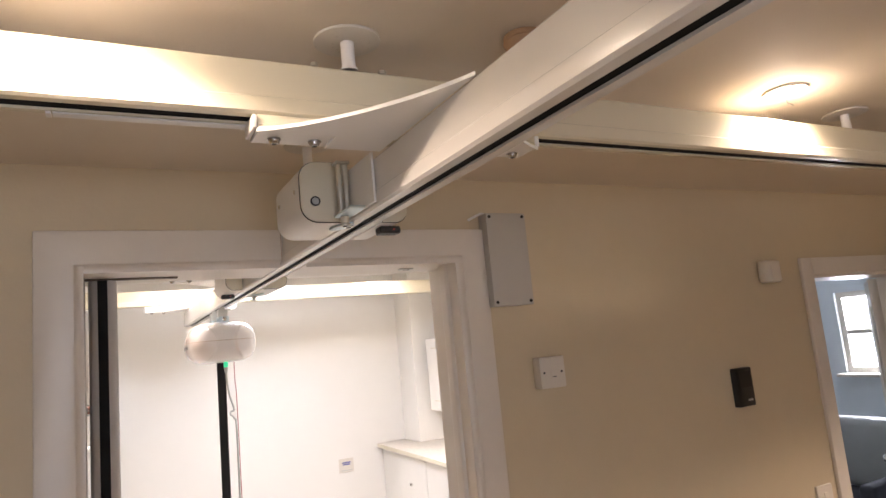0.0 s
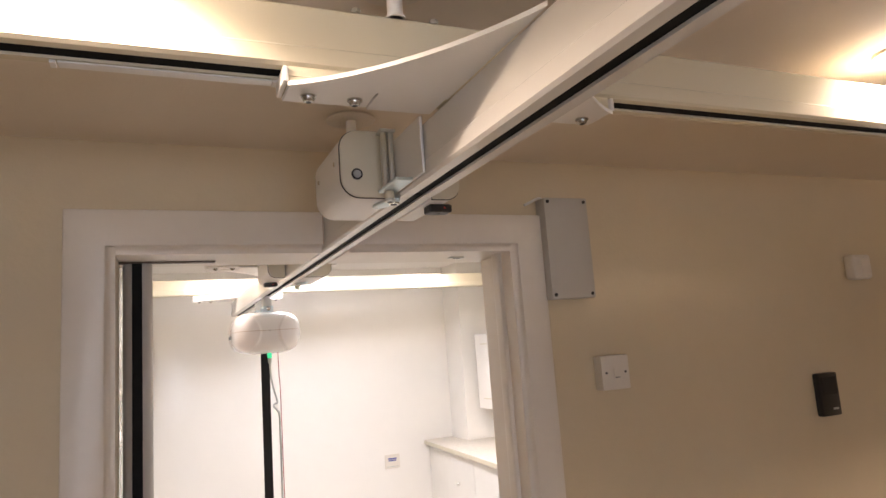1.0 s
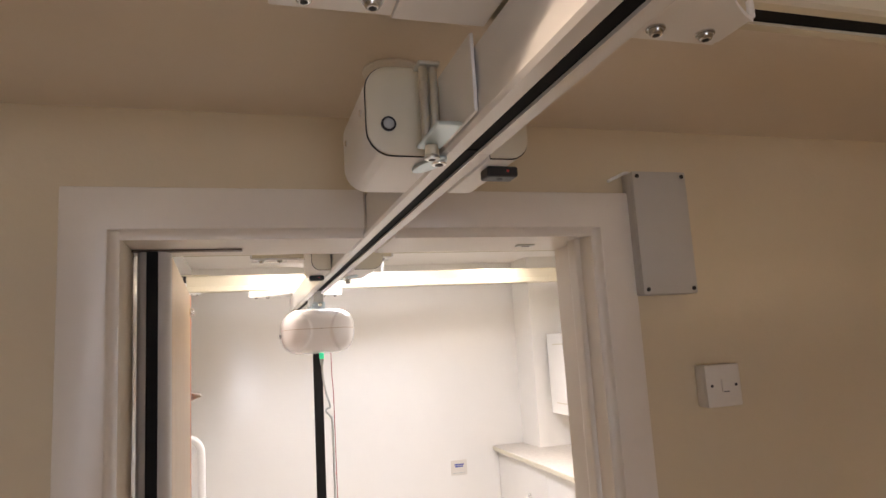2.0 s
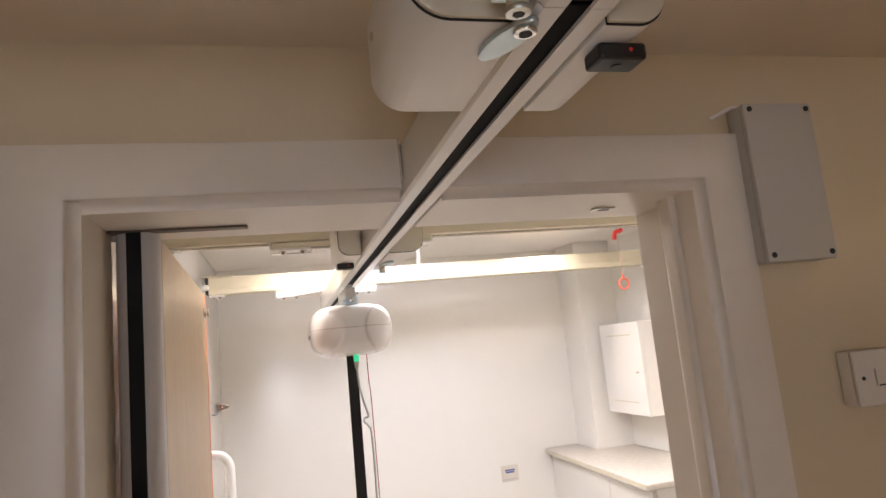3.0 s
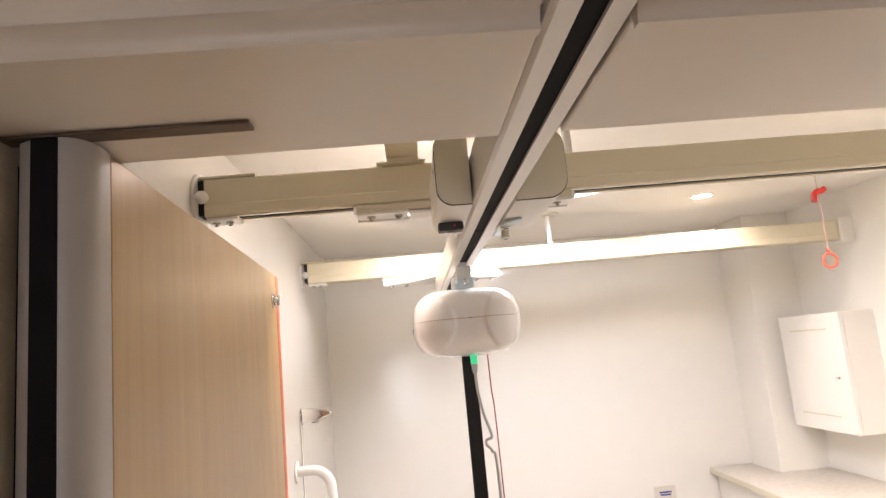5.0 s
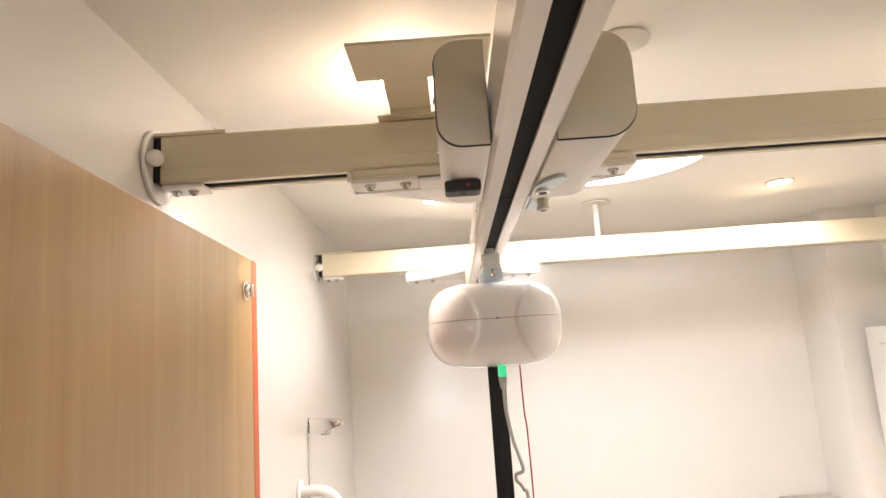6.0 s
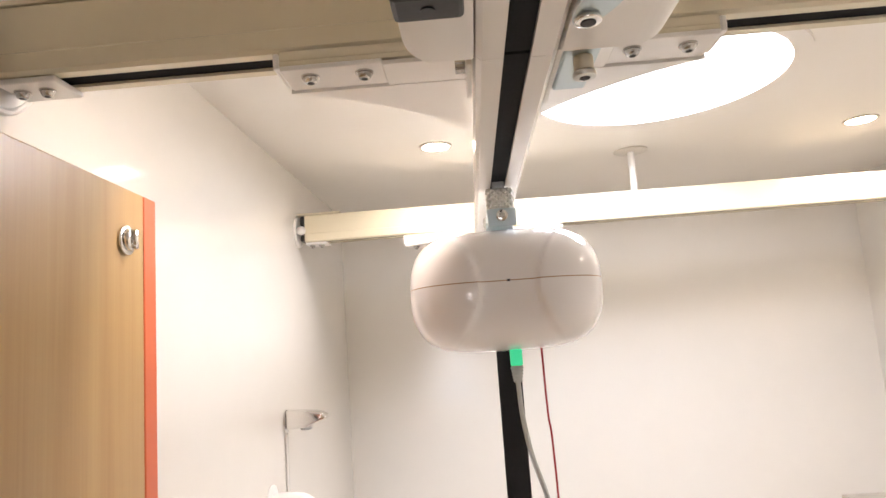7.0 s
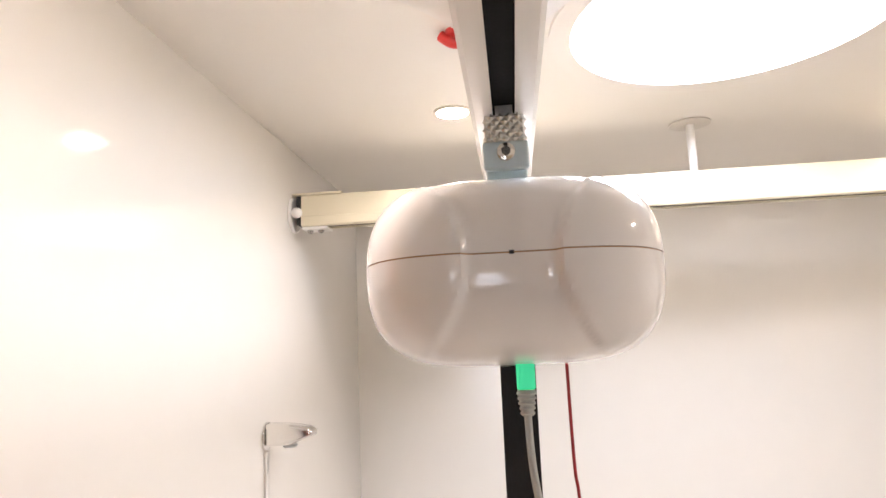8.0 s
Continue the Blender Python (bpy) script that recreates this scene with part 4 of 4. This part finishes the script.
for sx in (-0.28, 0.30):
    for sy in (-0.25, 0.25):
        part("leg", rod(sx, sy, 0, 0.02, 0.159), M_BLACK, so2)

# ---- bathroom fittings ----
CTZ = 1.225
ct = thing("shelf_top", "beige speckled laminate shelf top along the wall", "shelf", (1.0, 2.0, CTZ))
part("top", prism([(0.255, 0.849), (0.225, -0.33), (0.699, -0.33), (0.699, 0.589), (0.469, 0.589), (0.469, 0.849)], "z", -0.030, 0.0, 0.006, 3), M_WORKTOP, ct, smooth=True)
part("edge_strip", prism([(0.2555, 0.846), (0.2255, -0.324), (0.2245, -0.324), (0.2545, 0.846)], "z", -0.026, -0.004), M_BOXEND, ct, "pale edge strip")
bx = thing("panel_unit", "white laminate panel unit under the shelf top", "cabinet", (1.0, 2.0, 0))
part("body", box(0.285, 0.699, -0.30, 0.585, 0.0, CTZ - 0.031), M_LAMIN, bx)
for a, b in ((-0.298, 0.10), (0.104, 0.50)):
    part("panel", box(0.268, 0.2845, a, b, 0.1, CTZ - 0.040, 0.0015), M_LAMIN, bx)
part("panel", box(0.290, 0.46, 0.586, 0.845, 0.1, CTZ - 0.040, 0.0015), M_LAMIN, bx)
part("knob", ball(0.260, 0.32, 1.02, 0.011), M_CHROME, bx, "small chrome knob", smooth=True)

cab = thing("medicine_cabinet", "white laminate wall cabinet with a panelled door", "wall cabinet", (RIGHT_X, 2.34, 1.668))
part("carcass", box(-0.132, -0.0005, -0.218, 0.205, -0.240, 0.240, 0.002), M_LAMIN, cab)
cd = part("door", box(-0.151, -0.1325, -0.218, 0.205, -0.240, 0.240, 0.002), M_LAMIN, cab)
for z in (0.175, -0.175):
    part("groove", box(-0.1518, -0.1505, -0.13, 0.13, z - 0.003, z + 0.003), M_BOXEND, cd)
part("lock", joined(rod(-0.1565, -0.165, -0.02, 0.006, 0.0055, "x", seg=16), box(-0.168, -0.157, -0.1665, -0.1635, -0.025, -0.015)), M_CHROME, cd, "small key lock", smooth=True)

sg = thing("wall_sign", "small white sign with dark print on the wall", "sign", (1.02, FAR_Y, 1.115))
part("board", box(-0.052, 0.052, -0.006, -0.0005, -0.045, 0.045, 0.002), M_PLATE, sg)
for z, w in ((0.018, 0.030), (0.006, 0.026)):
    part("print_bar", box(-w, w, -0.0068, -0.0062, z - 0.004, z + 0.004), M_BLUEINK, sg)
part("print_bar", box(-0.04, 0.04, -0.0068, -0.0062, -0.034, -0.031), M_GREY, sg)


def pull_cord(x, y, z_top, z_clip, z_ring):
    p = thing("pull_cord", "emergency pull cord with red clip and orange-red ring", "pull cord", (x, y, z_top))
    part("ceiling_rose", rod(0, 0, -0.022, 0.020, 0.0215, r2=0.030, bev=0.003), M_PLATE, p, smooth=True)
    part("cord", tube([(0, 0, -0.02), (0.001, 0, z_clip - z_top), (0, 0, z_ring - z_top + 0.03)], 0.0013, 8), M_PINKCORD, p, smooth=True)
    zc = z_clip - z_top
    part("clip", tube([(-0.016, 0, zc - 0.022), (-0.012, 0, zc + 0.002), (-0.002, 0, zc + 0.012), (0.012, 0, zc + 0.013), (0.024, 0, zc + 0.020)], 0.0095, 12), M_RED, p, "red plastic hook clip", smooth=True)
    part("toggle", joined(ball(0, 0, z_ring - z_top + 0.033, 0.006), rod(0, 0, z_ring - z_top + 0.028, .004, .012)), M_RING, p, smooth=True)
    part("pull_ring", ring(0, 0, z_ring - z_top, 0.0225, 0.0042, "y"), M_RING, p, smooth=True)
    return p


pull_cord(1.208, 1.596, BATH_CEIL, 2.279, 2.065)
rc = thing("cord_clip", "red plastic cord clip on the bathroom ceiling", "cord clip", (-0.066, 1.60, BATH_CEIL))
part("base", rod(0, 0, -0.012, 0.024, 0.0115, bev=0.002), M_RED, rc, smooth=True)
part("hook", tube([(-0.030, -0.005, -0.008), (-0.012, -0.006, -0.022), (0.010, -0.006, -0.026), (0.024, -0.005, -0.036)], 0.009, 12), M_RED, rc, smooth=True)

sh = thing("shower_outlet", "chrome wedge-shaped shower outlet on the glossy wall", "shower head", (LEFT_X, 1.99, 1.717))
part("wall_flange", rod(0.0005, 0, -0.006, 0.030, 0.006, "x", bev=0.002), M_CHROME, sh, smooth=True)
body = prism([(0.0068, 0.021), (0.060, 0.019), (0.098, 0.013), (0.112, 0.003), (0.108, -0.006), (0.085, -0.013), (0.062, -0.024), (0.0068, -0.026)], "y", -0.021, 0.021, 0.007, 3)
part("body", body, M_CHROME, sh, smooth=True)
part("spray_plate", rod(0.055, 0, -0.030, 0.014, 0.005, r2=0.017), M_GREY, sh, smooth=True)
part("riser_cover", box(0.0005, 0.005, -0.010, 0.010, -1.0, -0.038, 0.002), M_WET, sh, "white pipe cover below the outlet", smooth=True)

gr = thing("grab_rail", "white curved grab rail on the bathroom wall", "grab rail", (LEFT_X, 1.86, 1.0))
part("bar", tube([(0.004, 0, 0.545), (0.055, 0, 0.546), (0.085, 0.004, 0.536), (0.107, 0.008, 0.508), (0.113, 0.012, 0.46), (0.113, 0.02, 0.30), (0.113, 0.03, -0.2), (0.10, 0.03, -0.235), (0.06, 0.03, -0.25), (0.004, 0.03, -0.25)], 0.0165, 16), M_STEELW, gr, smooth=True)
part("flange", rod(0.0005, 0, 0.545, 0.036, 0.006, "x", bev=0.002), M_STEELW, gr, smooth=True)
part("flange", rod(0.0005, 0.03, -0.25, 0.036, 0.006, "x", bev=0.002), M_STEELW, gr, smooth=True)
